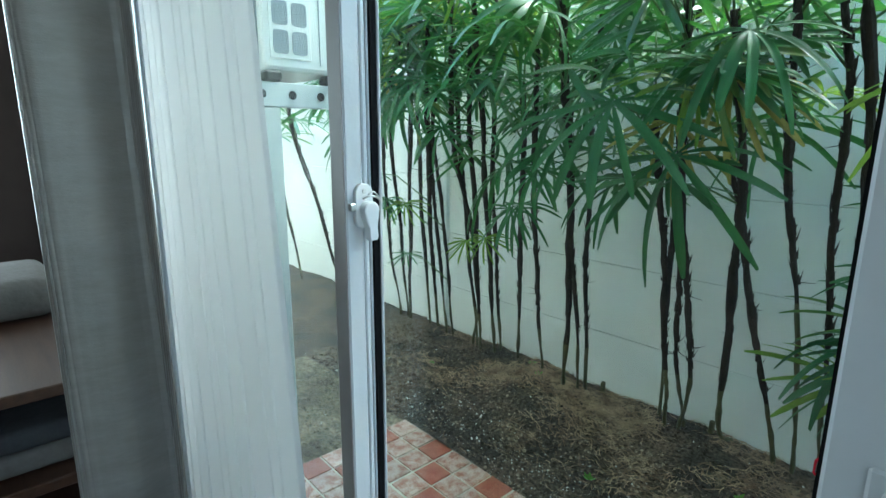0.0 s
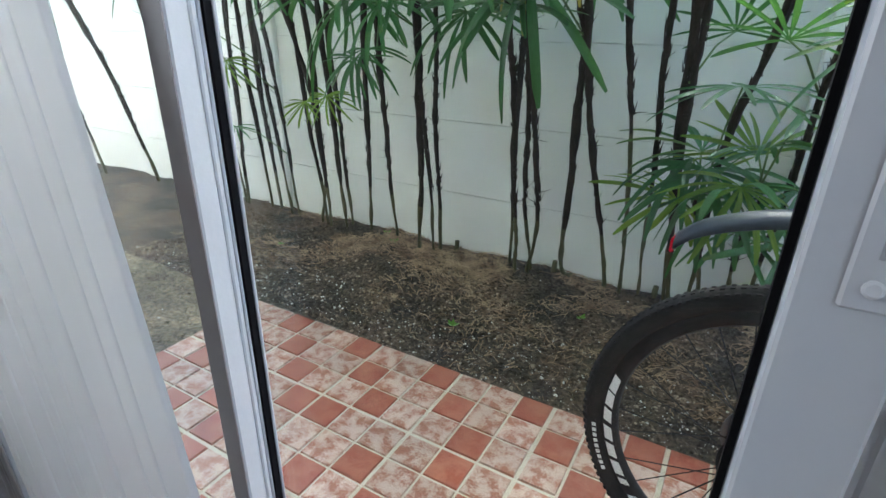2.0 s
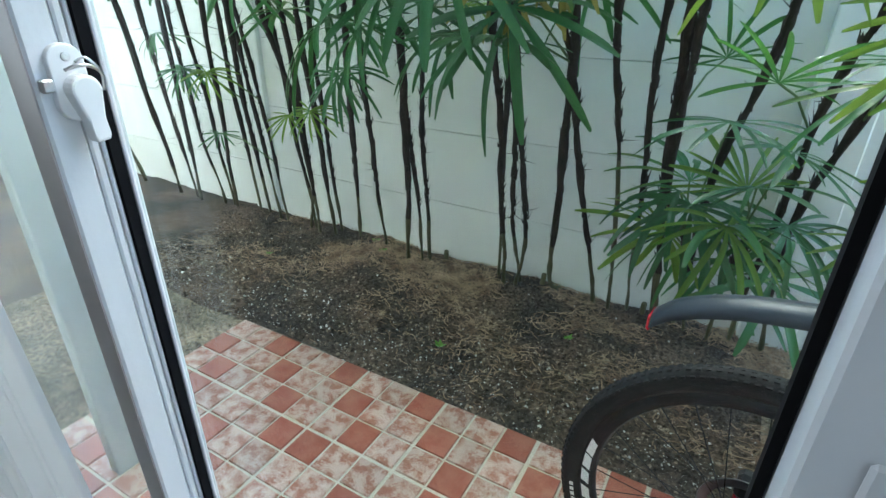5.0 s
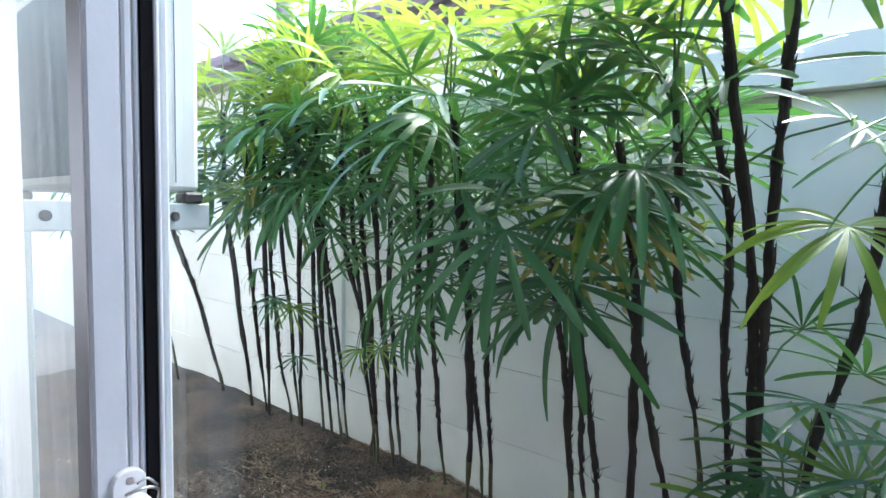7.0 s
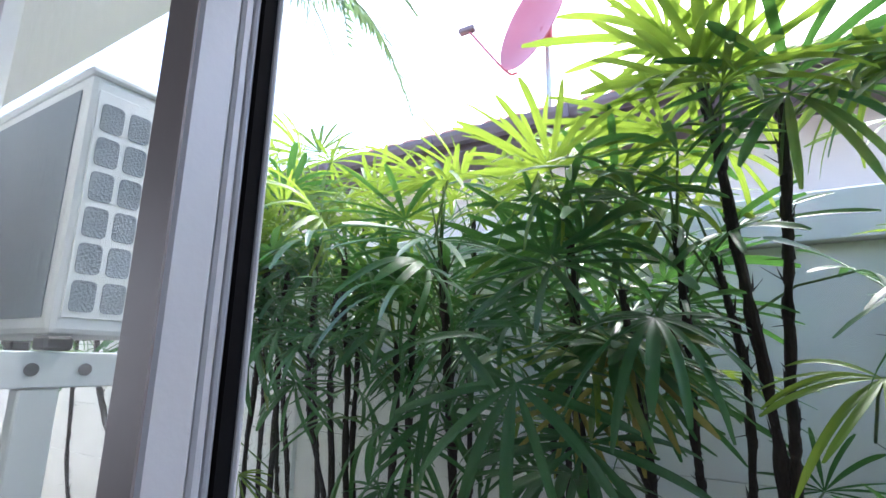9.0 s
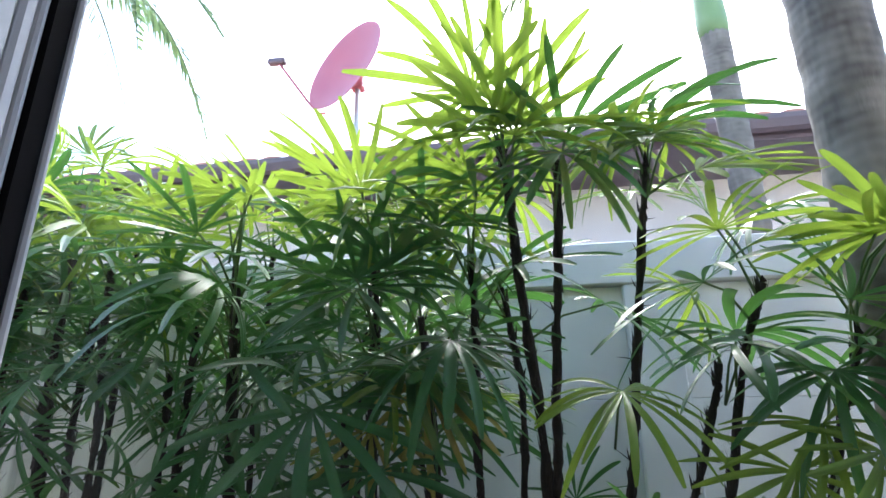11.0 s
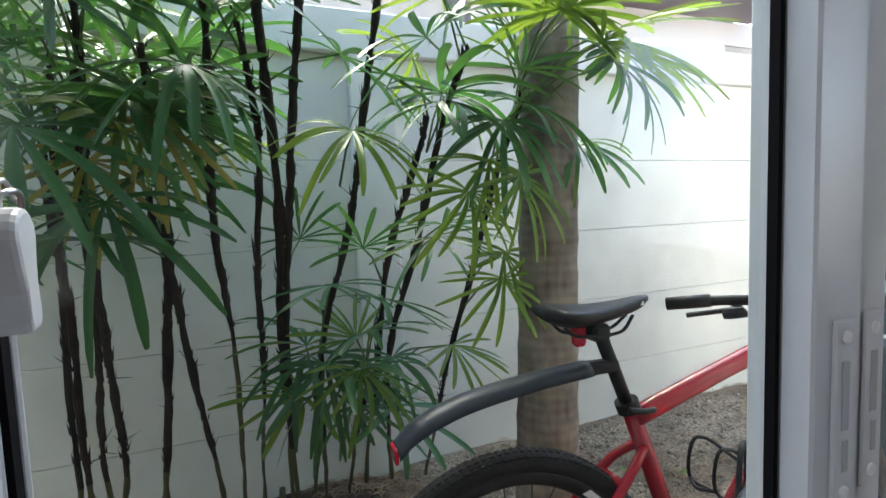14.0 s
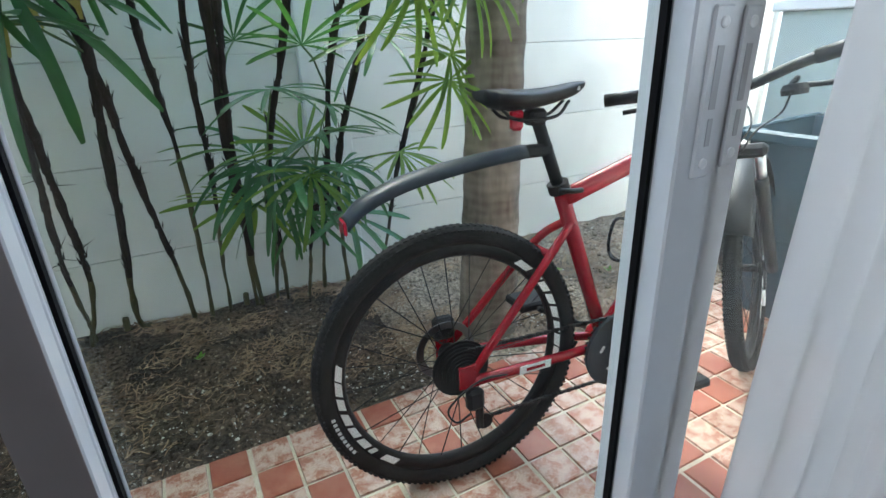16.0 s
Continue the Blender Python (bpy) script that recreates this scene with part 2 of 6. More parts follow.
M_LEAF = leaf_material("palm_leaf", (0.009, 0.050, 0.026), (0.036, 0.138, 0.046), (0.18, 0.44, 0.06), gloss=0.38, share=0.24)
# paler yellow copy: young fans, and sky backlight put into the high fans' colour
M_LEAF_YOUNG_BACKLIT = leaf_material("young_backlit_palm_leaf", (0.030, 0.105, 0.018), (0.12, 0.24, 0.032), (0.46, 0.60, 0.06), gloss=0.46, share=0.42)
M_LEAF_OLD = leaf_material("fading_palm_leaf", (0.14, 0.14, 0.03), (0.30, 0.24, 0.07), (0.6, 0.55, 0.1), gloss=0.4, share=0.35)
M_PETIOLE = material("petiole", (0.06, 0.12, 0.03), 0.5, vary=(0.1, 0.17, 0.04), scale=20)
M_FIBRE = material("cane_fibre", (0.010, 0.0075, 0.006), 0.95, vary=(0.034, 0.025, 0.020), scale=26, bump=1.0, bump_scale=150, stretch=(1, 1, 0.25))
M_CANE = material("bare_cane", (0.05, 0.06, 0.025), 0.55, vary=(0.10, 0.085, 0.035), scale=20, bump=0.3, bump_scale=60)
M_TRUNK = bark_material("ringed_bark", (0.075, 0.06, 0.048), (0.29, 0.25, 0.21), 62.0)
M_SHAFT = material("crownshaft", (0.16, 0.26, 0.10), 0.5, vary=(0.24, 0.33, 0.15), scale=4)
M_PINNA = leaf_material("feather_leaf", (0.05, 0.10, 0.05), (0.09, 0.16, 0.08), (0.2, 0.3, 0.12))
M_ALU = material("white_powder_coat", (0.49, 0.505, 0.53), 0.32, vary=(0.54, 0.55, 0.57), scale=3, bump=0.03, bump_scale=200)
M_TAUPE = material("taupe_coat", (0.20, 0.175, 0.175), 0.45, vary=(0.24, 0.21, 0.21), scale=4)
M_SEAL = material("black_brush_seal", (0.004, 0.004, 0.005), 0.9, spec=0.15)
M_CHROME = material("brushed_steel", (0.55, 0.55, 0.56), 0.3, metal=1.0, bump=0.05, bump_scale=200)
M_STEEL = material("dark_steel", (0.16, 0.16, 0.17), 0.4, metal=1.0)
M_SLOT = material("slot_inside", (0.34, 0.34, 0.36), 0.5)
M_WHITE = material("white_plastic", (0.60, 0.61, 0.62), 0.35, vary=(0.66, 0.66, 0.67), scale=6)
M_AC = material("white_enamel", (0.50, 0.53, 0.53), 0.42, vary=(0.55, 0.57, 0.57), scale=3)
M_COIL = material("coil_fins", (0.13, 0.16, 0.19), 0.85, spec=0.2, vary=(0.17, 0.20, 0.23), scale=3, bump=0.5, bump_scale=200, stretch=(1, 1, 0.05))
M_GALV = material("galvanised_bracket", (0.36, 0.40, 0.41), 0.5, metal=0.2, vary=(0.42, 0.46, 0.47), scale=8)
M_BLACK = material("matt_black", (0.008, 0.008, 0.010), 0.5, spec=0.25, vary=(0.02, 0.02, 0.022), scale=20)
M_RUBBER = material("tyre_rubber", (0.012, 0.012, 0.014), 0.75, spec=0.25, vary=(0.022, 0.022, 0.023), scale=12, bump=0.3, bump_scale=120)
M_GUARD = material("grey_plastic", (0.018, 0.024, 0.034), 0.42, spec=0.35, vary=(0.028, 0.034, 0.046), scale=10, bump=0.05, bump_scale=150)
M_RED = material("red_paint", (0.28, 0.003, 0.012), 0.22, spec=0.45, vary=(0.32, 0.005, 0.016), scale=4)
M_REFLECT = material("red_reflector", (0.5, 0.01, 0.03), 0.15, spec=0.8)
M_DECAL = material("white_decal", (0.72, 0.72, 0.72), 0.4)
M_YELLOW = material("yellow_tube", (0.80, 0.48, 0.0), 0.35)
M_BIN = material("blue_grey_bin", (0.038, 0.07, 0.095), 0.5, vary=(0.05, 0.085, 0.112), scale=5, bump=0.08, bump_scale=90)
M_LOWWALL = material("grey_green_panel", (0.36, 0.42, 0.41), 0.6, vary=(0.42, 0.48, 0.46), scale=3)
M_SHEER = sheer_material("sheer_cloth", (0.48, 0.50, 0.53), 0.28, 0.06)
M_DRAPE = material("grey_drape", (0.23, 0.213, 0.20), 0.36, vary=(0.29, 0.268, 0.252), scale=14, bump=0.14, bump_scale=260, stretch=(0.5, 0.5, 2))
M_GLASS = glass_material("window_glass")
M_PLASTER = material("house_plaster", (0.74, 0.73, 0.70), 0.8, vary=(0.79, 0.78, 0.75), scale=2, bump=0.1, bump_scale=60)
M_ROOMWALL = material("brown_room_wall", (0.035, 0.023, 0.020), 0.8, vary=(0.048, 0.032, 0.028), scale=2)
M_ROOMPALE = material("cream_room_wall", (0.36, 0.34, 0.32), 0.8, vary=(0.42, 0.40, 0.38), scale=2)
M_CEIL = material("ceiling_paint", (0.5, 0.48, 0.45), 0.85, vary=(0.55, 0.53, 0.5), scale=2)
M_WOOD = material("dark_wood", (0.05, 0.022, 0.012), 0.45, vary=(0.085, 0.04, 0.022), scale=6, stretch=(1, 8, 8), bump=0.1)
M_CLOTH = material("folded_cloth", (0.12, 0.11, 0.10), 0.9, vary=(0.17, 0.155, 0.145), scale=10, bump=0.3)
M_CLOTH_DARK = material("dark_cloth", (0.03, 0.03, 0.035), 0.9, vary=(0.05, 0.05, 0.055), scale=10, bump=0.3)
M_NEIGHBOUR = material("pale_render", (0.70, 0.60, 0.56), 0.8, vary=(0.76, 0.67, 0.63), scale=1.5, bump=0.08, bump_scale=40)
M_BEIGE = material("beige_render", (0.44, 0.36, 0.30), 0.8, vary=(0.50, 0.42, 0.36), scale=2, bump=0.08, bump_scale=40)
M_GUTTER = material("dark_gutter", (0.115, 0.078, 0.092), 0.45, vary=(0.155, 0.11, 0.125), scale=5)
M_ROOF = material("clay_roof_tile", (0.60, 0.25, 0.17), 0.7, vary=(0.68, 0.35, 0.26), scale=6, per_object=0.12)
M_DISH = material("dish_paint", (0.40, 0.10, 0.13), 0.55, vary=(0.46, 0.14, 0.17), scale=5)
M_MAST = material("mast_steel", (0.05, 0.055, 0.065), 0.6)
M_SAND = material("far_paving", (0.20, 0.18, 0.155), 0.9, vary=(0.28, 0.25, 0.215), scale=2, bump=0.3)

# ---- mesh helpers ----


def part(name, bm, mat, parent=None, label="", smooth=False, matrix=None):
    """One mesh object from a bmesh, under a thing or a part."""
    me = bpy.data.meshes.new(name)
    bm.to_mesh(me)
    bm.free()
    for m in (mat if isinstance(mat, (list, tuple)) else (mat,)):
        me.materials.append(m)
    if smooth:
        me.polygons.foreach_set("use_smooth", [True] * len(me.polygons))
    ob = new(name, me)
    if parent:
        ob.parent = parent
    if matrix is not None:
        ob.matrix_basis = matrix
    if label:
        tagged(ob, label)
    return ob


def thing(name, label, category, at=None, group="", kind=""):
    ob = new(name)
    if at is not None:
        ob.matrix_basis = at
    return tagged(ob, label, category, group, kind)


def box(x0, x1, y0, y1, z0, z1, bevel=0.0, bm=None, segments=1):
    own = bmesh.new()
    bmesh.ops.create_cube(own, size=1, matrix=Matrix.LocRotScale(((x0 + x1) / 2, (y0 + y1) / 2, (z0 + z1) / 2), None, (abs(x1 - x0), abs(y1 - y0), abs(z1 - z0))))
    if bevel:
        bmesh.ops.bevel(own, geom=own.edges[:], offset=bevel, segments=segments, affect="EDGES", profile=0.5)
    return merge(bm, own)


def merge(bm, own):
    if bm is None:
        return own
    me = bpy.data.meshes.new("tmp")
    own.to_mesh(me)
    own.free()
    bm.from_mesh(me)
    bpy.data.meshes.remove(me)
    return bm


def tube(pts, radii, n=8, bm=None, cap=True, flat=1.0, mat=0):
    """A swept tube through pts; radii one or one a point; flat squashes its section."""
    bm = bm or bmesh.new()
    pts = [Vector(p) for p in pts]
    if not isinstance(radii, (list, tuple)):
        radii = [radii] * len(pts)
    rings, side = [], None
    for i, p in enumerate(pts):
        d = (pts[min(i + 1, len(pts) - 1)] - pts[max(i - 1, 0)]).normalized()
        if side is None:
            side = d.cross(Vector((0, 0, 1)))
            if side.length < 0.05:
                side = d.cross(Vector((0, 1, 0)))
        side = (side - d * side.dot(d)).normalized()
        up = side.cross(d)
        rings.append([bm.verts.new(p + radii[i] * (math.cos(a) * side + flat * math.sin(a) * up)) for a in (2 * math.pi * k / n for k in range(n))])
    for a, b in zip(rings, rings[1:]):
        for k in range(n):
            bm.faces.new((a[k], a[(k + 1) % n], b[(k + 1) % n], b[k])).material_index = mat
    if cap:
        bm.faces.new(rings[0][::-1]).material_index = mat
        bm.faces.new(rings[-1]).material_index = mat
    return bm


def lathe(profile, n=32, bm=None, axis="Z", closed=False):
    """Turn a profile of (radius, height) about an axis."""
    bm = bm or bmesh.new()
    rings = []
    for r, h in profile:
        ring = []
        for k in range(n):
            a = 2 * math.pi * k / n
            v = (r * math.cos(a), r * math.sin(a), h)
            ring.append(bm.verts.new(v if axis == "Z" else (v[0], v[2], v[1])))
        rings.append(ring)
    pairs = list(zip(rings, rings[1:])) + ([(rings[-1], rings[0])] if closed else [])
    for a, b in pairs:
        for k in range(n):
            bm.faces.new((a[k], a[(k + 1) % n], b[(k + 1) % n], b[k]))
    if not closed:
        for ring, rev in ((rings[0], True), (rings[-1], False)):
            if (ring[0].co - ring[n // 2].co).length > 1e-4:
                bm.faces.new(ring[::-1] if rev else ring)
    bmesh.ops.recalc_face_normals(bm, faces=bm.faces)
    return bm


def plate(w, h, r, t, bevel=0.0):
    """A flat plate in xy with rounded corners, t thick."""
    bm = bmesh.new()
    ring = []
    for cx, cy, a0 in ((1, 1, 0), (-1, 1, 90), (-1, -1, 180), (1, -1, 270)):
        for k in range(7):
            a = radians(a0 + 15 * k)
            ring.append((cx * (w / 2 - r) + r * math.cos(a), cy * (h / 2 - r) + r * math.sin(a)))
    return extrude(ring, t, bevel, bm)


def extrude(ring, t, bevel=0.0, bm=None):
    """A flat outline raised to a thickness, its upper edge eased."""
    bm = bm or bmesh.new()
    ccx, ccy = sum(p[0] for p in ring) / len(ring), sum(p[1] for p in ring) / len(ring)
    levels = [(0.0, 0.0), (t - bevel, 0.0), (t - bevel * 0.3, bevel * 0.3), (t, bevel)] if bevel else [(0.0, 0.0), (t, 0.0)]
    rows = []
    for z, inset in levels:
        row = []
        for x, y in ring:
            d = Vector((x - ccx, y - ccy))
            f = max(0.0, 1 - inset / max(d.length, 1e-6))
            row.append(bm.verts.new((ccx + d.x * f, ccy + d.y * f, z)))
        rows.append(row)
    n = len(ring)
    for a, b in zip(rows, rows[1:]):
        for k in range(n):
            bm.faces.new((a[k], a[(k + 1) % n], b[(k + 1) % n], b[k]))
    bm.faces.new(rows[0][::-1])
    bm.faces.new(rows[-1])
    return bm


def arc(c, r, a0, a1, n, lift=0.0):
    """Points on a circle in the xz plane."""
    return [(c[0] + (r + lift) * math.cos(radians(a0 + (a1 - a0) * k / n)), c[1], c[2] + (r + lift) * math.sin(radians(a0 + (a1 - a0) * k / n))) for k in range(n + 1)]


def spline(pts, steps=6):
    """Smooth curve through pts."""
    P = [Vector(p) for p in pts]
    P = [2 * P[0] - P[1], *P, 2 * P[-1] - P[-2]]
    out = []
    for i in range(1, len(P) - 2):
        for k in range(steps):
            t = k / steps
            out.append(0.5 * (2 * P[i] + (P[i + 1] - P[i - 1]) * t + (2 * P[i - 1] - 5 * P[i] + 4 * P[i + 1] - P[i + 2]) * t * t + (3 * P[i] - P[i - 1] - 3 * P[i + 1] + P[i + 2]) * t ** 3))
    return out + [P[-2]]


# ---- ground and boundary wall ----
WALL_Y = 0.87
b = bmesh.new()
bmesh.ops.create_grid(b, x_segments=4, y_segments=4, size=80)
ground = tagged(part("ground", b, M_SAND, matrix=pose(0, 0, -0.06)), "pale compacted ground around the houses", "ground", kind="structure")


def soil_height(x, y):
    h = 0.028 * noise.noise((x * 2.1, y * 2.1, 0)) + 0.014 * noise.noise((x * 9, y * 9, 3)) + 0.006 * noise.noise((x * 31, y * 31, 5))
    return h - 0.012 + 0.02 * max(0.0, min(1.0, (y - 0.35) / 0.4))


def soil_sheet(name, x0, x1, y0, y1, step, label, mat=M_SOIL):
    nx, ny = max(2, round((x1 - x0) / step)), max(2, round((y1 - y0) / step))
    verts = [(x0 + (x1 - x0) * i / nx, y0 + (y1 - y0) * j / ny) for j in range(ny + 1) for i in range(nx + 1)]
    me = bpy.data.meshes.new(name)
    me.from_pydata([(x, y, soil_height(x, y)) for x, y in verts], [], [(j * (nx + 1) + i, j * (nx + 1) + i + 1, (j + 1) * (nx + 1) + i + 1, (j + 1) * (nx + 1) + i) for j in range(ny) for i in range(nx)])
    me.materials.append(mat)
    me.polygons.foreach_set("use_smooth", [True] * len(me.polygons))
    return tagged(new(name, me), label, "soil bed", kind="structure")


soil_sheet("soil_bed", -0.9, 1.75, 0.0, WALL_Y, 0.018, "dark damp planting soil with straw and shell bits")
soil_sheet("soil_bed_far", -3.2, -0.9, -0.8, WALL_Y, 0.05, "dark sandy soil along the alley")
soil_sheet("soil_bed_corner", -0.9, 0.0, -0.8, 0.0, 0.03, "pale sandy soil beside the patio", M_SANDY)
soil_sheet("soil_bed_end", 1.75, 7.0, 0.0, WALL_Y, 0.05, "brown soil with dry litter along the wall", M_SOIL_BROWN)

# boundary wall: recessed block panels between piers, under a beam
bwall = thing("wall_north", "off-white painted block boundary wall with beam and piers", "wall", kind="structure")
part("core", box(-9, 8, WALL_Y + 0.03, WALL_Y + 0.12, -0.1, 1.8), M_WALL, bwall)
part("beam", box(-9, 8, WALL_Y - 0.035, WALL_Y + 0.14, 1.66, 1.82, 0.006), M_WALL, bwall)
PIERS = (-3.6, -0.86, 1.655, 4.5)
for px in PIERS:
    part("pier", box(px, px + 0.175, WALL_Y - 0.03, WALL_Y + 0.03, -0.1, 1.659, 0.005), M_WALL, bwall)
COURSES = (-0.1, 0.275, 0.605, 0.94, 1.265, 1.659)
edges = [-9.0] + [v for p in PIERS for v in (p, p + 0.175)] + [8.0]
for k, (za, zb) in enumerate(zip(COURSES, COURSES[1:])):
    for xa, xb in zip(edges[::2], edges[1::2]):
        part("block_course", box(xa, xb, WALL_Y, WALL_Y + 0.03, za + 0.0012, zb - 0.0012, 0.0016), M_WALL, bwall)

# the house that the film is taken from: outer wall with the door's opening, room behind it
OPEN = (0.42, 2.2, 2.1)
hw = thing("wall_south", "cream plastered house wall with a sliding door", "wall", kind="structure")
part("wall_panel", box(-6, OPEN[0], -0.96, -0.80, -0.1, 2.6), M_PLASTER, hw)
part("wall_panel", box(OPEN[1], 8, -0.96, -0.80, -0.1, 2.6), M_PLASTER, hw)
part("lintel", box(OPEN[0], OPEN[1], -0.96, -0.80, OPEN[2], 2.6), M_PLASTER, hw)
tagged(part("floor", box(-1.6, 3.6, -4.2, -0.80, -0.08, 0.02), M_WOOD), "dark wooden room floor", "floor", kind="structure")
tagged(part("ceiling", box(-1.7, 3.7, -4.3, -0.96, 2.4, 2.5), M_CEIL), "plain painted ceiling", "ceiling", kind="structure")
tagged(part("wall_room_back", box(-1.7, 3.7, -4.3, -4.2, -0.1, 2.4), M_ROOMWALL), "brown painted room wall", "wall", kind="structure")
# west and east walls have unseen openings, added for the fill lamps
west = thing("wall_room_west", "brown painted room wall with an added opening for the fill lamp", "wall", kind="structure")
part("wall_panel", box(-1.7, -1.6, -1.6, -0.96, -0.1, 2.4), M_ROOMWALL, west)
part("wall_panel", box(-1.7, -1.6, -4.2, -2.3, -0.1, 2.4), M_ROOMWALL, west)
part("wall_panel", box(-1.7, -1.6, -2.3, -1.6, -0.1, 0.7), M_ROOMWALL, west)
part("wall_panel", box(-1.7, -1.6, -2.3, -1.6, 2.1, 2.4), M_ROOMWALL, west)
east = thing("wall_room_east", "cream painted room wall with an added opening for the fill lamp", "wall", kind="structure")
part("wall_panel", box(3.6, 3.7, -1.9, -0.96, -0.1, 2.4), M_ROOMPALE, east)
part("wall_panel", box(3.6, 3.7, -4.2, -3.4, -0.1, 2.4), M_ROOMPALE, east)
part("wall_panel", box(3.6, 3.7, -3.4, -1.9, -0.1, 0.8), M_ROOMPALE, east)
part("wall_panel", box(3.6, 3.7, -3.4, -1.9, 2.1, 2.4), M_ROOMPALE, east)
# overhang is unseen; its reach to y -0.42 cuts sky light at the door
tagged(part("house_roof", box(-6, 8, -4.6, -0.42, 2.6, 2.7), M_PLASTER), "flat concrete roof, its unseen edge brought out to cut sky light", "roof", kind="structure")

tagged(part("eave", box(-6, 8, -0.797, -0.30, 2.32, 2.40, 0.006), M_PLASTER), "plastered concrete eave over the door and patio", "eave", kind="structure")

# ---- patio ----
patio = thing("patio", "terracotta checkered tile patio with cement joints", "patio", kind="structure")
part("slab", box(0.0, 4.6, -0.80, -0.001, -0.14, -0.004, 0.002), M_GROUT, patio)


def tile_mesh(name, mat):
    bm = bmesh.new()
    s = 0.0462
    lo = [bm.verts.new((x, y, -0.006)) for x, y in ((-s, -s), (s, -s), (s, s), (-s, s))]
    hi = [bm.verts.new((x * 0.96, y * 0.96, 0.0)) for x, y in ((-s, -s), (s, -s), (s, s), (-s, s))]
    bm.faces.new(hi)
    for k in range(4):
        bm.faces.new((lo[k], lo[(k + 1) % 4], hi[(k + 1) % 4], hi[k]))
    me = bpy.data.meshes.new(name)
    bm.to_mesh(me)
    bm.free()
    me.materials.append(mat)
    return me


TILE_MESH = {True: tile_mesh("red_tile", M_TILE_RED), False: tile_mesh("pale_tile", M_TILE_PALE)}


def is_red(i, j):
    bi, bj = i // 3, j // 3
    ci, cj = i % 3, j % 3
    if bj == 0 and bi < 5:
        return (ci, cj) in ((0, 1), (1, 2), (2, 0))
    turn = (bi * 7 + bj * 5) % 4
    for _ in range(turn):
        ci, cj = cj, 2 - ci
    return (ci, cj) in ((0, 1), (1, 2), (2, 0))


rest = {True: [], False: []}
for i in range(46):
    for j in range(8):
        gap = 0.0015 * ((i % 3) - 1), 0.0015 * ((j % 3) - 1)
        at = pose(0.05 + 0.1 * i - gap[0], -0.05 - 0.1 * j + gap[1], 0.0005 + 0.001 * rng.random(), rng.uniform(-0.4, 0.4), rng.uniform(-0.4, 0.4), rng.choice((0, 90, 180, 270)))
        if i < 36:
            t = new("tile", TILE_MESH[is_red(i, j)])
            t.parent, t.matrix_basis = patio, at
        else:
            rest[is_red(i, j)].append(at)
for red, ats in rest.items():
    bm = bmesh.new()
    for at in ats:
        own = bmesh.new()
        own.from_mesh(TILE_MESH[red])
        own.transform(at)
        merge(bm, own)
    tagged(part("far_tiles", bm, M_TILE_RED if red else M_TILE_PALE, patio), kind="stuff")

# low wall at the patio's end, and the bin before it
lw = thing("low_wall", "grey-green low wall with a white coping", "low wall", kind="structure")
part("wall_panel", box(3.5, 3.58, -0.80, 0.22, -0.1, 1.03, 0.004), M_LOWWALL, lw)
part("coping", box(3.47, 3.61, -0.80, 0.25, 1.03, 1.075, 0.006), M_WHITE, lw)
part("pane", box(3.535, 3.545, -0.80, 0.2, 1.075, 2.2), M_LOWWALL, lw)


def rubbish_bin(at):
    th = thing("rubbish_bin", "blue-grey plastic rubbish bin with a rolled rim", "bin", at)
    bm = bmesh.new()
    w0, w1, d0, d1, h = 0.2, 0.25, 0.17, 0.21, 0.66
    lo = [bm.verts.new((x * w0, y * d0, 0)) for x, y in ((-1, -1), (1, -1), (1, 1), (-1, 1))]
    hi = [bm.verts.new((x * w1, y * d1, h)) for x, y in ((-1, -1), (1, -1), (1, 1), (-1, 1))]
    inn = [bm.verts.new((x * (w1 - 0.01), y * (d1 - 0.01), h)) for x, y in ((-1, -1), (1, -1), (1, 1), (-1, 1))]
    bot = [bm.verts.new((x * (w0 - 0.01), y * (d0 - 0.01), 0.02)) for x, y in ((-1, -1), (1, -1), (1, 1), (-1, 1))]
    bm.faces.new(lo[::-1])
    bm.faces.new(bot)
    for a, c in ((lo, hi), (hi, inn), (inn, bot)):
        for k in range(4):
            bm.faces.new((a[k], a[(k + 1) % 4], c[(k + 1) % 4], c[k]))
    bmesh.ops.bevel(bm, geom=[e for e in bm.edges if abs(e.verts[0].co.z - e.verts[1].co.z) > 0.3], offset=0.04, segments=4, affect="EDGES")
    part("body", bm, M_BIN, th, smooth=False)
    bm = box(-0.27, 0.27, -0.23, -0.205, h - 0.035, h + 0.005, 0.008)
    box(-0.27, 0.27, 0.205, 0.23, h - 0.035, h + 0.005, 0.008, bm)
    box(-0.27, -0.245, -0.205, 0.205, h - 0.035, h + 0.005, 0.008, bm)
    box(0.245, 0.27, -0.205, 0.205, h - 0.035, h + 0.005, 0.008, bm)
    part("rim", bm, M_BIN, th)
    part("band", box(-0.235, 0.235, -0.2, 0.2, h * 0.45, h * 0.45 + 0.02, 0.006), M_BIN, th)
    return th


rubbish_bin(pose(3.16, -0.29, 0, 0, 0, 4))

# ---- sliding door ----
LATCH_Y, LATCH_Z = -0.9065, 1.0745
door = thing("door_1", "white powder-coated aluminium sliding glass door", "sliding door", kind="structure")
part("bottom_track", box(OPEN[0], OPEN[1], -0.955, -0.845, 0.0, 0.05, 0.003), M_ALU, door)
part("top_track", box(OPEN[0], OPEN[1], -0.955, -0.845, OPEN[2] - 0.05, OPEN[2], 0.003), M_ALU, door)
part("jamb", box(OPEN[0], OPEN[0] + 0.04, -0.955, -0.845, 0.05, OPEN[2] - 0.05, 0.003), M_ALU, door)
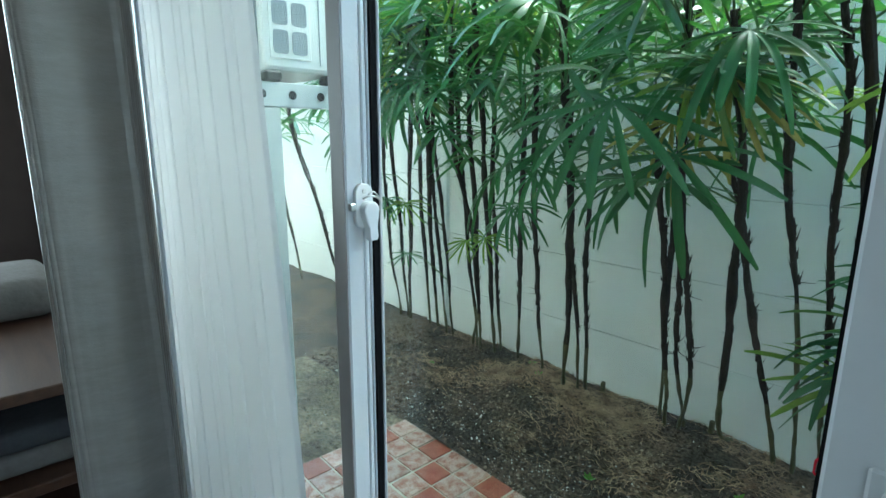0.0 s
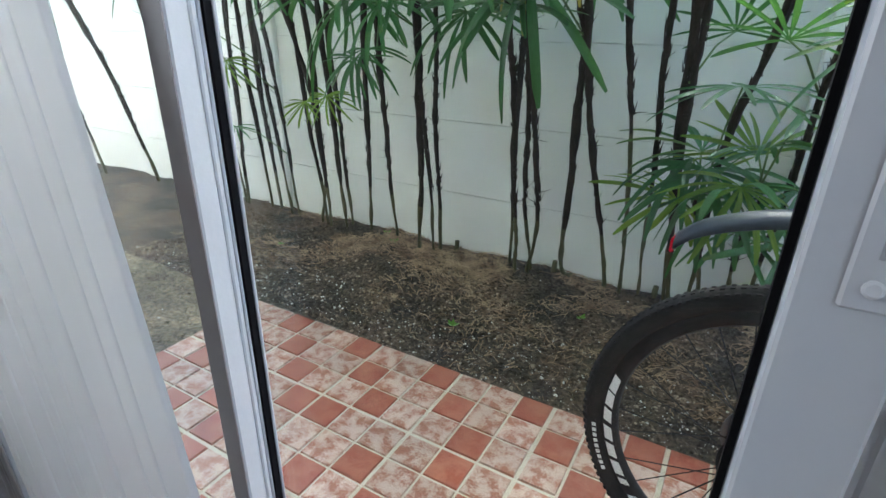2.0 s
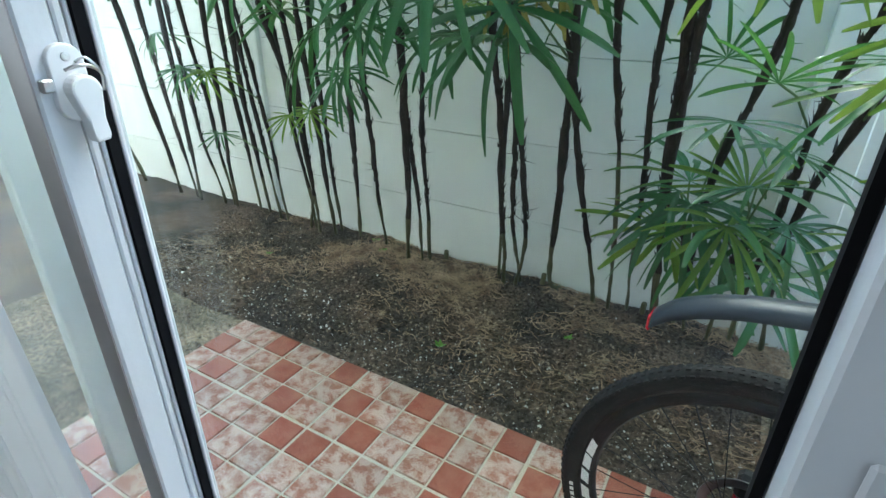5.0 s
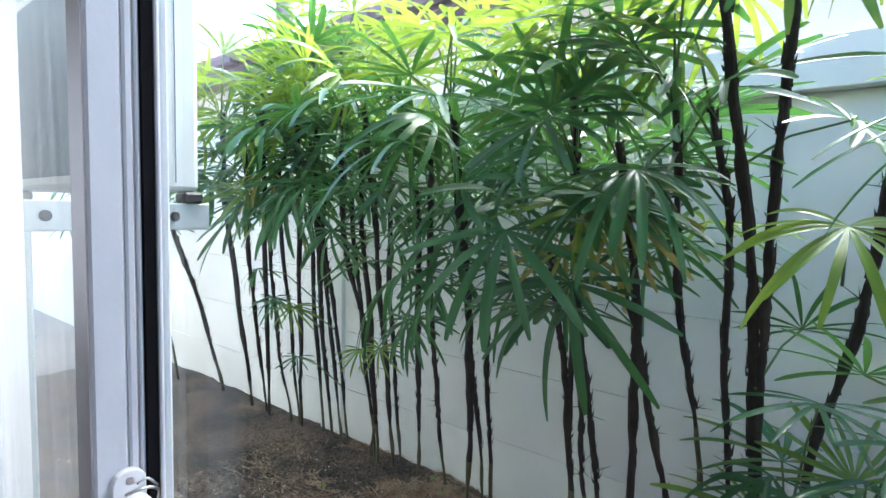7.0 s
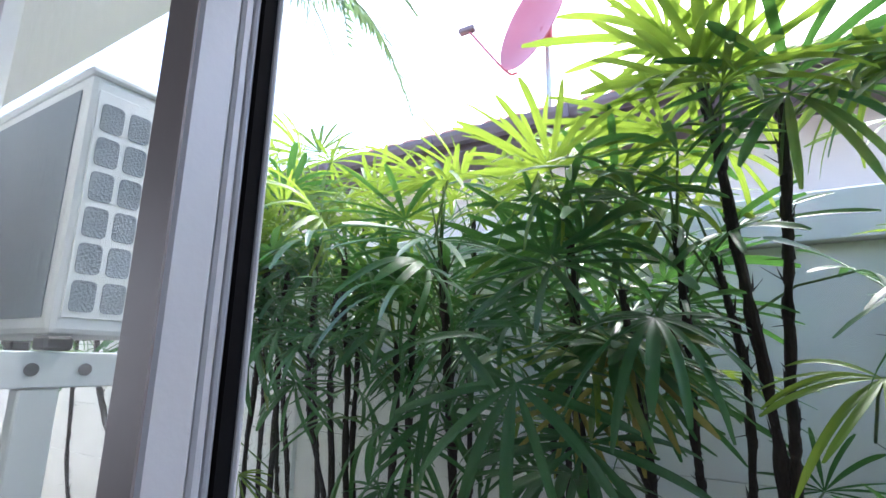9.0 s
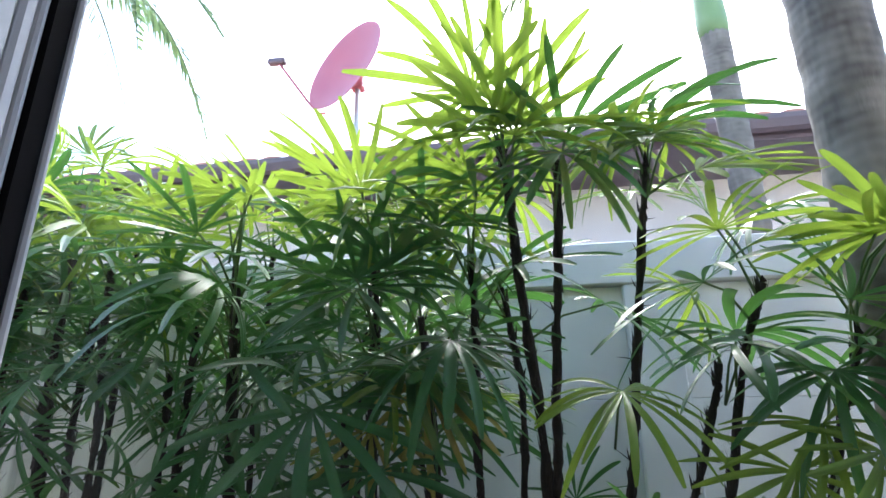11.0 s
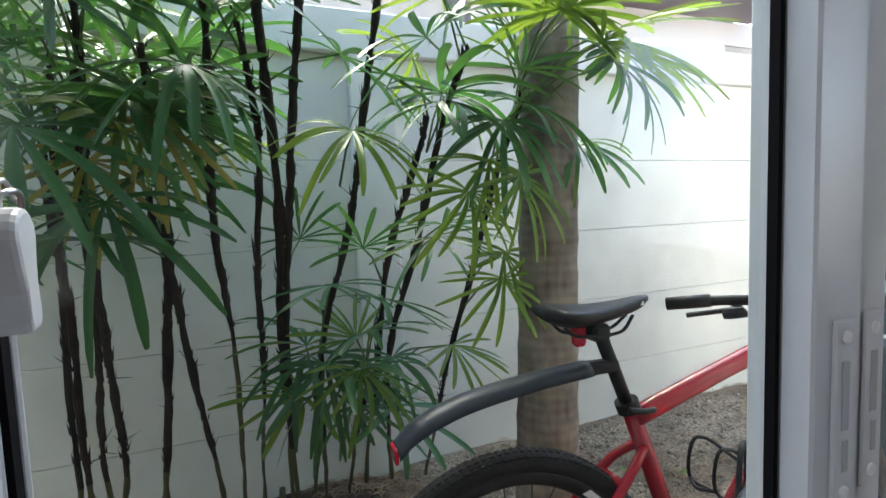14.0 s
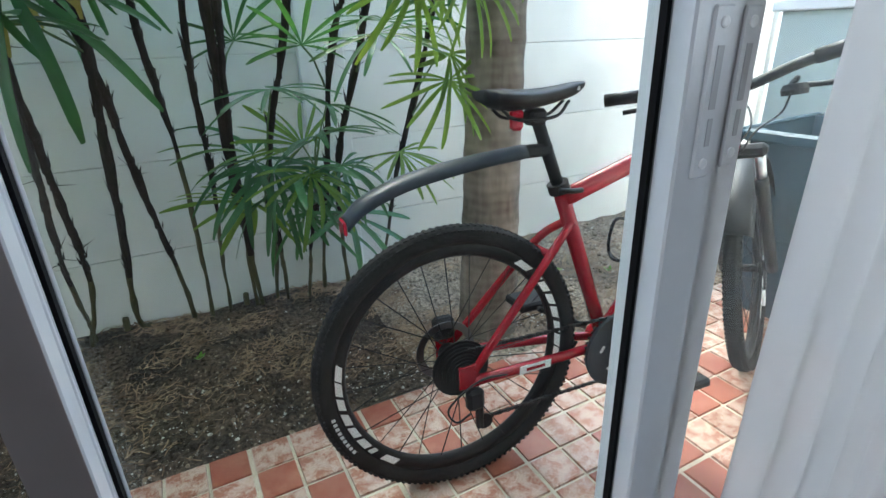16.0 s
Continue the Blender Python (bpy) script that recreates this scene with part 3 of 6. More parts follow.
part("jamb", box(OPEN[1] - 0.04, OPEN[1], -0.955, -0.845, 0.05, OPEN[2] - 0.05, 0.003), M_ALU, door)
Z0, Z1 = 0.05, OPEN[2] - 0.05


def sash(label, x0, x1, y0, y1, left, right):
    """A sliding panel: two stiles, two rails, a pane."""
    ym = (y0 + y1) / 2
    s = part("sash", box(x0 + left, x1 - right, y0, y1, Z0, Z0 + 0.07, 0.002), M_ALU, door, label)
    part("top_rail", box(x0 + left, x1 - right, y0, y1, Z1 - 0.05, Z1, 0.002), M_ALU, s)
    part("stile", box(x0, x0 + left, y0, y1, Z0, Z1, 0.002), M_ALU, s)
    part("stile", box(x1 - right, x1, y0, y1, Z0, Z1, 0.002), M_ALU, s)
    pane = part("pane", box(x0 + left - 0.002, x1 - right + 0.002, ym - 0.002, ym + 0.002, Z0 + 0.068, Z1 - 0.048), M_GLASS, s, "clear glass")
    pane.visible_shadow = False
    return s


# inner track: left and right panels; outer track: the middle one
left_sash = sash("white sliding panel on the inner track", OPEN[0] + 0.04, 1.117, -0.926, -0.9045, 0.03, 0.026)
mid_sash = sash("white middle panel on the outer track", 1.085, 1.585, -0.885, -0.862, 0.004, 0.052)
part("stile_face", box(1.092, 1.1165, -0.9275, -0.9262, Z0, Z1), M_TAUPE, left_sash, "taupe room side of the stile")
part("edge_trim", box(1.108, 1.117, -0.904, -0.898, Z0, Z1, 0.0015), M_ALU, left_sash)
part("edge_trim", box(1.106, 1.1165, -0.8965, -0.8935, Z0, Z1, 0.001), M_ALU, left_sash)
part("brush_seal", box(1.100, 1.1185, -0.8930, -0.8855, Z0, Z1), M_SEAL, left_sash, "black brush seal")
part("glazing_bead", box(1.110, 1.1200, -0.8848, -0.8818, Z0 + 0.07, Z1 - 0.05, 0.001), M_ALU, mid_sash)
part("brush_seal", box(1.529, 1.5335, -0.8862, -0.8790, Z0 + 0.07, Z1 - 0.05), M_SEAL, mid_sash, "black brush seal")
part("stile_cover", box(1.534, 1.583, -0.908, -0.8855, Z0, Z1, 0.002), M_ALU, mid_sash)
right_sash = sash("white sliding panel on the inner track", 1.588, OPEN[1] - 0.04, -0.9015, -0.880, 0.036, 0.03)


def strike_plate(parent, x0, x1, y, z0, z1, flip):
    """Recessed latch plate with two oblong slots and screws."""
    xm = (x0 + x1) / 2
    p = part("strike_plate", box(x0, x1, y - 0.0025, y + 0.001, z0, z1, 0.0016), M_ALU, parent, "white latch plate with two slots")
    part("slot", box(xm - 0.0038, xm + 0.0038, y - 0.0032, y - 0.0026, z0 + 0.055, z1 - 0.028, 0.0002), M_SLOT, p)
    part("slot", box(xm - 0.002, xm + 0.0038, y - 0.0032, y - 0.0026, z0 + 0.026, z0 + 0.048, 0.0002), M_SLOT, p)
    for z in (z0 + 0.012, z1 - 0.012):
        part("screw", lathe([(0.0045, 0), (0.0045, 0.0012), (0.003, 0.0018)], 12), M_WHITE, p, matrix=pose(xm, y - 0.0025, z, 90, 0, 0))
    return p


strike_plate(mid_sash, 1.552, 1.574, -0.908, 0.862, 0.992, False)
strike_plate(right_sash, 1.596, 1.617, -0.9015, 0.865, 0.992, True)


def cam_handle(x, y, z):
    """White cam latch: round-ended base plate, drop-shaped lever, steel hook and catch."""
    out = pose(0, 0, 0, 90, 0, 90)   # plate's own x along the wall, y up, z out of the stile
    h = part("latch_handle", plate(0.0215, 0.047, 0.0105, 0.005, 0.0012), M_WHITE, left_sash, "white cam latch handle with a steel hook", matrix=Matrix.Translation((x, y, z)) @ out)
    ring = []
    for k in range(13):
        a = radians(-20 + 220 * k / 12)
        ring.append((0.0095 * math.cos(a), 0.0095 * math.sin(a)))
    ring += [(-0.0075, -0.011), (-0.0050, -0.019), (-0.0052, -0.029), (-0.0040, -0.0325), (0.0040, -0.0325), (0.0056, -0.029), (0.0054, -0.019), (0.0076, -0.010)]
    part("lever", extrude(ring, 0.010, 0.002), M_WHITE, h, "white drop-shaped lever", matrix=pose(0.003, -0.004, 0.005, 0, 0, 4))
    hook = tube(spline([(-0.004, 0.008, 0.008), (0.002, 0.0105, 0.012), (0.010, 0.0095, 0.012), (0.0165, 0.004, 0.010), (0.0165, -0.006, 0.008)], 5), 0.0011, 8)
    tube(spline([(0.004, 0.012, 0.006), (0.010, 0.0145, 0.008), (0.0165, 0.007, 0.009)], 5), 0.0009, 6, hook)
    part("hook", hook, M_CHROME, h, "bent steel hook", smooth=True)
    part("catch", box(-0.0175, -0.0105, -0.0045, 0.0035, 0.0, 0.006, 0.001), M_CHROME, h, "small steel catch block")
    part("screw", lathe([(0.0028, 0.0), (0.0028, 0.0007), (0.0015, 0.0009)], 12), M_CHROME, h, matrix=Matrix.Translation((0, 0.0155, 0.005)))
    part("screw", lathe([(0.0028, 0.0), (0.0028, 0.0007), (0.0015, 0.0009)], 12), M_CHROME, h, matrix=Matrix.Translation((0, -0.0165, 0.005)))
    return h


cam_handle(1.1172, LATCH_Y, LATCH_Z)


# ---- curtains ----
def curtain(name, label, line, z0, z1, depth, folds, mat, thick, flare=0.0, steps=150, seed=1, tucks=0, bulge=0.0):
    """A hanging cloth along a line, in soft folds that widen towards the hem."""
    r = random.Random(seed)
    phase = [r.uniform(0, 6.28) for _ in range(4)]
    L = [Vector(p) for p in line]
    rows, bm = [], bmesh.new()
    nz = 22
    for j in range(nz + 1):
        v = j / nz
        z = z1 + (z0 - z1) * v
        row = []
        for i in range(steps + 1):
            u = i / steps
            f = u * (len(L) - 1)
            k = min(int(f), len(L) - 2)
            p = L[k].lerp(L[k + 1], f - k)
            t = (L[k + 1] - L[k]).normalized()
            nrm = Vector((-t.y, t.x))
            w = math.sin(6.283 * folds * u + phase[0] + 0.5 * math.sin(3 * v + phase[1])) + 0.45 * math.sin(6.283 * folds * 1.9 * u + phase[2]) + 0.12 * math.sin(40 * u + 5 * v + phase[3])
            if tucks:
                w = 0.5 * w + 0.9 * abs(math.cos(math.pi * tucks * u)) ** 120
            out = nrm * depth * (0.45 + 0.55 * v) * w + t * flare * max(0.0, (v - 0.35)) * (u if flare > 0 else 1 - u)
            out = out + nrm * bulge * math.sin(math.pi * u)
            row.append(bm.verts.new((p.x + out.x, p.y + out.y, z)))
        rows.append(row)
    for a, c in zip(rows, rows[1:]):
        for i in range(steps):
            bm.faces.new((a[i], a[i + 1], c[i + 1], c[i]))
    th = thing(name, label, "curtain")
    cloth = part("cloth", bm, mat, th, smooth=True)
    if thick:
        so = cloth.modifiers.new("thickness", "SOLIDIFY")
        so.thickness = thick
    part("header_tape", box(min(p.x for p in L), max(p.x for p in L), min(p.y for p in L) - 0.004, max(p.y for p in L) + 0.004, z1 - 0.004, z1 + 0.012, 0.002), M_WHITE, th)
    return th


curtain("sheer_curtain", "white pleated sheer curtain drawn to one side", [(0.50, -0.962), (0.97, -0.962)], 0.06, 2.26, 0.0085, 2.6, M_SHEER, 0, flare=0.24, steps=420, seed=3, tucks=10)
curtain("grey_curtain", "thick grey satin blackout curtain in a deep fold", [(p.x, p.y) for p in spline([(0.40, -1.09, 0), (0.47, -1.125, 0), (0.545, -1.145, 0), (0.562, -1.075, 0), (0.568, -1.005, 0), (0.60, -1.0, 0), (0.648, -0.995, 0)], 5)], 0.05, 2.26, 0.0075, 2.1, M_DRAPE, 0.003, flare=0.06, seed=5)
curtain("sheer_curtain", "white pleated sheer curtain gathered beside the door", [(1.67, -0.962), (2.16, -0.962)], 0.06, 2.26, 0.009, 7, M_SHEER, 0, flare=-0.10, steps=320, seed=8)
tagged(part("curtain_rail", box(0.2, 2.4, -1.02, -0.965, 2.275, 2.31, 0.004), M_WHITE), "white curtain rail above the door", "rail")

# dark wooden shelf unit with folded cloth, beyond the curtain
shelf = thing("shelf_unit", "low dark wooden shelf unit with two tiers", "shelf")
for z in (0.33, 0.57):
    part("board", box(-1.1, 0.12, -1.5, -1.0, z - 0.03, z, 0.003), M_WOOD, shelf)
for y in (-1.5, -1.04):
    part("leg", box(0.085, 0.115, y, y + 0.03, 0.02, 0.539, 0.003), M_WOOD, shelf)
for x in (-1.1, -0.5):
    part("side_panel", box(x, x + 0.03, -1.5, -1.0, 0.02, 0.57 - 0.031, 0.003), M_WOOD, shelf)
for z, m, lab in ((0.332, M_CLOTH, "folded beige towel on the lower shelf"), (0.392, M_CLOTH_DARK, "folded dark cloth on a towel")):
    tagged(part("folded_cloth", box(-0.46, 0.06, -1.42, -1.06, z, z + 0.058, 0.022, segments=3), m, smooth=True), lab, "cloth")
tagged(part("pillow", box(-0.92, -0.47, -1.40, -1.06, 0.572, 0.70, 0.05, segments=4), M_CLOTH, smooth=True), "pale grey pillow on the shelf", "pillow")

# ---- outdoor air conditioner unit on its bracket ----
ac = thing("air_conditioner", "white outdoor air conditioner unit on a wall bracket", "air conditioner")
AX0, AX1, AY0, AY1, AZ0, AZ1 = -0.42, 0.30, -0.648, -0.442, 1.312, 1.80
part("casing", box(AX0, AX1, AY0, AY1, AZ0, AZ1, 0.012, segments=2), M_AC, ac)
part("coil", box(AX0 + 0.04, AX1 - 0.03, AY0 - 0.003, AY0 - 0.0005, AZ0 + 0.03, AZ1 - 0.03), M_COIL, ac, "dark finned coil")
part("top_cover", box(AX0 - 0.006, AX1 + 0.006, AY0 - 0.006, AY1 + 0.006, AZ1 - 0.004, AZ1 + 0.012, 0.005), M_AC, ac)
grille = part("side_grille", box(AX1, AX1 + 0.004, AY0 + 0.014, AY0 + 0.125, AZ0 + 0.03, AZ1 - 0.03, 0.0015), M_AC, ac)
for r_ in range(6):
    for c_ in range(2):
        y, z = AY0 + 0.022 + c_ * 0.051, AZ0 + 0.042 + r_ * 0.0675
        part("opening", plate(0.0405, 0.0555, 0.009, 0.0012), M_COIL, grille, matrix=pose(AX1 + 0.0042, y + 0.021, z + 0.0275, 90, 0, 90))
part("seam", box(AX1 + 0.0002, AX1 + 0.0015, AY0 + 0.150, AY0 + 0.152, AZ0 + 0.02, AZ1 - 0.02), M_COIL, ac)
bracket = thing("wall_bracket", "galvanised perforated steel bracket fixed to the house", "bracket")
for x in (0.27, -0.36):
    arm = part("arm", box(x, x + 0.03, -0.80, -0.42, 1.225, 1.285, 0.002), M_GALV, bracket)
    for y in (-0.74, -0.66, -0.58, -0.5):
        part("hole", lathe([(0.011, 0), (0.011, 0.001)], 14), M_BLACK, arm, matrix=pose(x + 0.0305, y, 1.255, 0, 90, 0))
    part("upright", box(x, x + 0.04, -0.80, -0.765, 0.7, 1.225, 0.002), M_GALV, bracket)
    part("post", box(x - 0.006, x + 0.028, -0.672, -0.612, -0.06, 1.224, 0.003), M_GALV, bracket)
    for y in (-0.63, -0.46):
        part("rubber_foot", box(x - 0.01, x + 0.04, y - 0.022, y + 0.022, 1.286, 1.311, 0.005), M_BLACK, bracket)
tagged(part("support_post", box(-0.75, -0.69, -0.60, -0.54, -0.05, 1.30, 0.004), M_GALV), "grey steel post standing in the alley", "post")


# ---- lady palms ----
def blade_mesh(seed, n, length, width, spread, droop, mat):
    """A fan of folded, blunt-tipped segments; hub at the origin, opening along +x."""
    r = random.Random(seed)
    bm = bmesh.new()
    for k in range(n):
        u = (k / (n - 1)) * 2 - 1
        a = radians(spread * u + r.uniform(-4, 4))
        L = length * (1 - 0.28 * u * u) * r.uniform(0.88, 1.08)
        W = width * (1 - 0.25 * abs(u)) * r.uniform(0.8, 1.15)
        dr = droop * r.uniform(0.6, 1.5)
        lift = r.uniform(-0.06, 0.22)
        bend = r.uniform(-0.25, 0.25)
        roll = r.uniform(-0.7, 0.7)
        d, s = Vector((math.cos(a), math.sin(a), 0)), Vector((-math.sin(a), math.cos(a), 0))
        prev = None
        N = 8
        for i in range(N + 1):
            t = i / N
            w = W * (0.14 + 0.86 * math.sin(min(1.0, t * 2.0) * math.pi / 2)) * (1.0 - 0.18 * t) * (1.0 if t < 0.86 else 1 - 4.2 * (t - 0.86))
            c = d * (L * t * (1 - 0.16 * droop * t)) + s * (bend * L * t * t * 0.4) + Vector((0, 0, lift * L * t - dr * L * t ** 2.2))
            tw = s * math.cos(roll * t) + Vector((0, 0, math.sin(roll * t)))
            up = Vector((0, 0, 1))
            row = [bm.verts.new(c + tw * (w * e) + up * (w * h)) for e, h in ((-0.5, 0.20), (-0.26, 0.20), (0.0, 0.0), (0.26, 0.20), (0.5, 0.20))]
            if prev:
                for q in range(4):
                    bm.faces.new((prev[q], prev[q + 1], row[q + 1], row[q]))
            prev = row
    me = bpy.data.meshes.new("fan_blade")
    bm.to_mesh(me)
    bm.free()
    me.materials.append(mat)
    me.polygons.foreach_set("use_smooth", [True] * len(me.polygons))
    return me


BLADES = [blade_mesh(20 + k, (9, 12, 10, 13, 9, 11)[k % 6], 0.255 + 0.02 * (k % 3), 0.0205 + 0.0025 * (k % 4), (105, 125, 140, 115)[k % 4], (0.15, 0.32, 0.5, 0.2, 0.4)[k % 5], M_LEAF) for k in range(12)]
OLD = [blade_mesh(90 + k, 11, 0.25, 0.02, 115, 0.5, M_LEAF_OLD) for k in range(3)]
YOUNG_BACKLIT = [blade_mesh(60 + k, (12, 14, 13, 11)[k % 4], 0.255, 0.0205, (95, 115, 130)[k % 3], (0.12, 0.25, 0.42)[k % 3], M_LEAF_YOUNG_BACKLIT) for k in range(8)]


def add_frond(palm, base, hub, pitch, az_deg, size=1.0, young_backlit=False, twist=0.0, pick=None):
    """A frond: fan blade at hub, petiole from the cane to the hub."""
    pool = OLD if young_backlit == "old" else YOUNG_BACKLIT if young_backlit else BLADES
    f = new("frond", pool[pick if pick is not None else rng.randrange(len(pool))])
    f.parent = palm
    f.matrix_basis = Matrix.Translation(hub) @ pose(0, 0, 0, 0, 0, az_deg) @ pose(0, 0, 0, twist, pitch, 0) @ Matrix.Scale(size, 4)
    base, hub = Vector(base), Vector(hub)
    mid = base.lerp(hub, 0.55) + Vector((0, 0, 0.10 * (hub - base).length))
    inv = f.matrix_basis.inverted()
    part("petiole", tube([inv @ base, inv @ mid, inv @ hub], [0.0036 / size, 0.003 / size, 0.0028 / size], 5), M_PETIOLE, f, smooth=True)
    return f


def lady_palm(pts, r, fronds, young_backlit=0.3, reach=0.22, top=0.30, lean_out=-90, spread=150, size=1.0, bare=0.3, label=""):
    """A cane with fibrous sheaths and a head of fan fronds. pts: places of the cane from foot to tip."""
    foot, r = Vector(pts[0]), r * 0.86
    palm = thing("lady_palm", label or "lady palm with a dark fibrous cane and green fan fronds", "palm", Matrix.Translation(foot), group="lady palms along the wall")
    C = [p - foot for p in spline(pts, 12)]
    zt = C[-1].z
    C = [p + Vector((0.004 * math.sin(9 * p.z + foot.x * 17) + 0.0012 * math.sin(37 * p.z + foot.x * 53), 0.003 * math.cos(11 * p.z + foot.x * 7), 0)) * min(1.0, p.z / 0.15) for p in C]
    C[0].z -= 0.04
    radii = [r * (0.78 + 0.22 * min(1.0, max(0.0, (p.z - bare) / 0.25)) + 0.1 * math.sin(p.z * 23 + foot.x * 11) + rng.uniform(-0.2, 0.22)) * (1 - 0.25 * max(0, p.z / zt - 0.75) / 0.25) for p in C]
    nb = max(1, sum(p.z < bare for p in C))
    part("cane", tube(C[:nb + 1], [x * 0.95 for x in radii[:nb + 1]], 8, cap=True), M_CANE, palm, "bare green-brown cane", smooth=True)
    bm = tube(C[nb - 1:], radii[nb - 1:], 8, cap=True)
    # ragged sheath ends along the cane
    for _ in range(int(18 + zt * 40)):
        k = rng.randrange(nb, len(C) - 1) if nb < len(C) - 1 else nb
        p = C[k].lerp(C[min(k + 1, len(C) - 1)], rng.random())
        a = rng.uniform(0, 6.283)
        d = Vector((math.cos(a), math.sin(a), 0))
        s = d.cross(Vector((0, 0, 1)))
        h = rng.uniform(0.012, 0.05)
        q = p + d * r * 0.9
        bm.faces.new([bm.verts.new(v) for v in (q - s * 0.008, q + s * 0.008, q + d * rng.uniform(0.0, 0.011) + Vector((0, 0, h)) + s * rng.uniform(-0.006, 0.006))])
        if rng.random() < 0.16:
            e = q + d * rng.uniform(0.012, 0.045) + Vector((0, 0, rng.uniform(-0.01, 0.035)))
            tube([q, e], [0.0016, 0.0006], 3, bm)
    part("sheath", bm, M_FIBRE, palm, "dark fibrous sheath", smooth=False)
    for k in range(fronds):
        v = k / max(1, fronds - 1)
        zb = zt - top * v
        base = min(C, key=lambda p: abs(p.z - zb))
        a = lean_out + ((k * 137.5) % 360 - 180) * spread / 180 + rng.uniform(-18, 18)
        e = radians(75 - 62 * v + rng.uniform(-12, 12))
        pl = reach * rng.uniform(0.75, 1.2)
        hub = base + Vector((math.cos(radians(a)) * math.cos(e), math.sin(radians(a)) * math.cos(e), math.sin(e))) * pl
        if hub.y + foot.y > WALL_Y - 0.12 and hub.z < 1.75:
            hub.y = WALL_Y - 0.12 - foot.y
        # hubs above 1.64 mostly take the leaf with backlight in its colour
        add_frond(palm, base, hub, -50 + 64 * v + rng.uniform(-22, 22), a, size * rng.uniform(0.85, 1.15), rng.random() < (0.85 if hub.z > 1.64 else 0.12) * (0.6 + young_backlit), rng.uniform(-35, 35))
    return palm


def extra(palm, zb, hub, pitch, az_deg, size=1.0, young_backlit=False, twist=0.0, pick=None):
    """One more frond with its hub at a place in the plan."""
    o = palm.matrix_basis.translation
    base = Vector((0, 0, zb))
    for c in palm.children:
        if c.name.startswith("sheath"):
            base = min((v.co for v in c.data.vertices), key=lambda q: abs(q.z - zb)).copy()
    add_frond(palm, base, Vector(hub) - o, pitch, az_deg, size, young_backlit, twist, pick)


R0 = 0.0125
far = dict(fronds=8, reach=0.22, top=0.34, young_backlit=0.35)
lady_palm([(-1.86, 0.80, 0), (-1.64, 0.51, 0.73), (-1.58, 0.34, 1.15), (-1.5, 0.25, 1.5)], 0.016, **far)
lady_palm([(-1.50, 0.80, 0), (-0.95, 0.33, 1.18), (-0.65, 0.13, 1.68)], 0.015, **far)
lady_palm([(-1.34, 0.80, 0), (-0.90, 0.42, 0.95), (-0.55, 0.18, 1.56)], R0, **far)
lady_palm([(-1.28, 0.78, 0), (-0.62, 0.32, 1.19), (-0.35, 0.14, 1.65)], R0, **far)
lady_palm([(-1.08, 0.80, 0), (-0.88, 0.57, 0.57), (-0.57, 0.32, 1.20), (-0.4, 0.3, 1.6)], 0.011, **far)
lady_palm([(-0.97, 0.79, 0), (-0.36, 0.32, 1.21), (-0.15, 0.16, 1.60)], R0, **far)
pg = lady_palm([(-0.74, 0.83, 0), (-0.42, 0.49, 0.78), (-0.21, 0.30, 1.26), (-0.1, 0.2, 1.66)], R0, 7, top=0.32)
ph = lady_palm([(-0.58, 0.81, 0), (-0.31, 0.48, 0.80), (-0.19, 0.31, 1.21), (-0.1, 0.3, 1.45)], 0.009, 6)
pi_ = lady_palm([(-0.40, 0.80, 0), (-0.21, 0.64, 0.41), (0.02, 0.34, 1.16), (0.1, 0.25, 1.5)], R0, 6, top=0.32)
pj = lady_palm([(-0.30, 0.76, 0), (-0.16, 0.56, 0.60), (-0.09, 0.35, 1.13), (0.01, 0.23, 1.43), (0.05, 0.2, 1.66)], R0, 8, top=0.34)
pk = lady_palm([(-0.20, 0.77, 0), (-0.09, 0.60, 0.50), (0.10, 0.33, 1.16), (0.16, 0.23, 1.43), (0.2, 0.18, 1.62)], R0, 8, top=0.34)
pl_ = lady_palm([(-0.08, 0.82, 0), (0.15, 0.53, 0.67), (0.26, 0.39, 1.03), (0.33, 0.3, 1.35)], R0, 7, top=0.3)
pm = lady_palm([(0.10, 0.80, 0), (0.23, 0.54, 0.64), (0.32, 0.39, 1.03), (0.4, 0.28, 1.45)], R0, 8, top=0.34)
pn = lady_palm([(0.27, 0.74, 0), (0.42, 0.51, 0.74), (0.49, 0.36, 1.09), (0.54, 0.25, 1.37), (0.56, 0.18, 1.60)], 0.016, 9, top=0.34)
po = lady_palm([(0.33, 0.77, 0), (0.41, 0.57, 0.59), (0.43, 0.49, 0.78), (0.46, 0.42, 1.0), (0.5, 0.36, 1.25)], 0.011, 7, top=0.26)
pp = lady_palm([(0.75, 0.76, 0), (0.76, 0.70, 0.25), (0.80, 0.51, 0.72), (0.81, 0.42, 0.95), (0.83, 0.3, 1.22)], R0, 4, top=0.2)
pq = lady_palm([(0.80, 0.83, 0), (0.81, 0.69, 0.28), (0.85, 0.51, 0.73), (0.88, 0.39, 1.03), (0.9, 0.28, 1.40)], 0.011, 7, top=0.34)
pr = lady_palm([(0.79, 0.80, 0), (0.87, 0.66, 0.32), (0.87, 0.53, 0.68), (0.88, 0.43, 0.92), (0.92, 0.25, 1.45), (0.93, 0.2, 1.62)], R0, 8, top=0.38)
ps = lady_palm([(0.98, 0.86, 0), (0.955, 0.77, 0.07), (0.98, 0.65, 0.37), (1.04, 0.46, 0.86), (1.05, 0.37, 1.09), (1.05, 0.22, 1.46)], 0.0145, 7, top=0.36)
pu = lady_palm([(1.13, 0.82, 0), (1.10, 0.63, 0.41), (1.06, 0.49, 0.76), (1.05, 0.44, 0.9), (1.02, 0.36, 1.12)], R0, 2, top=0.15)
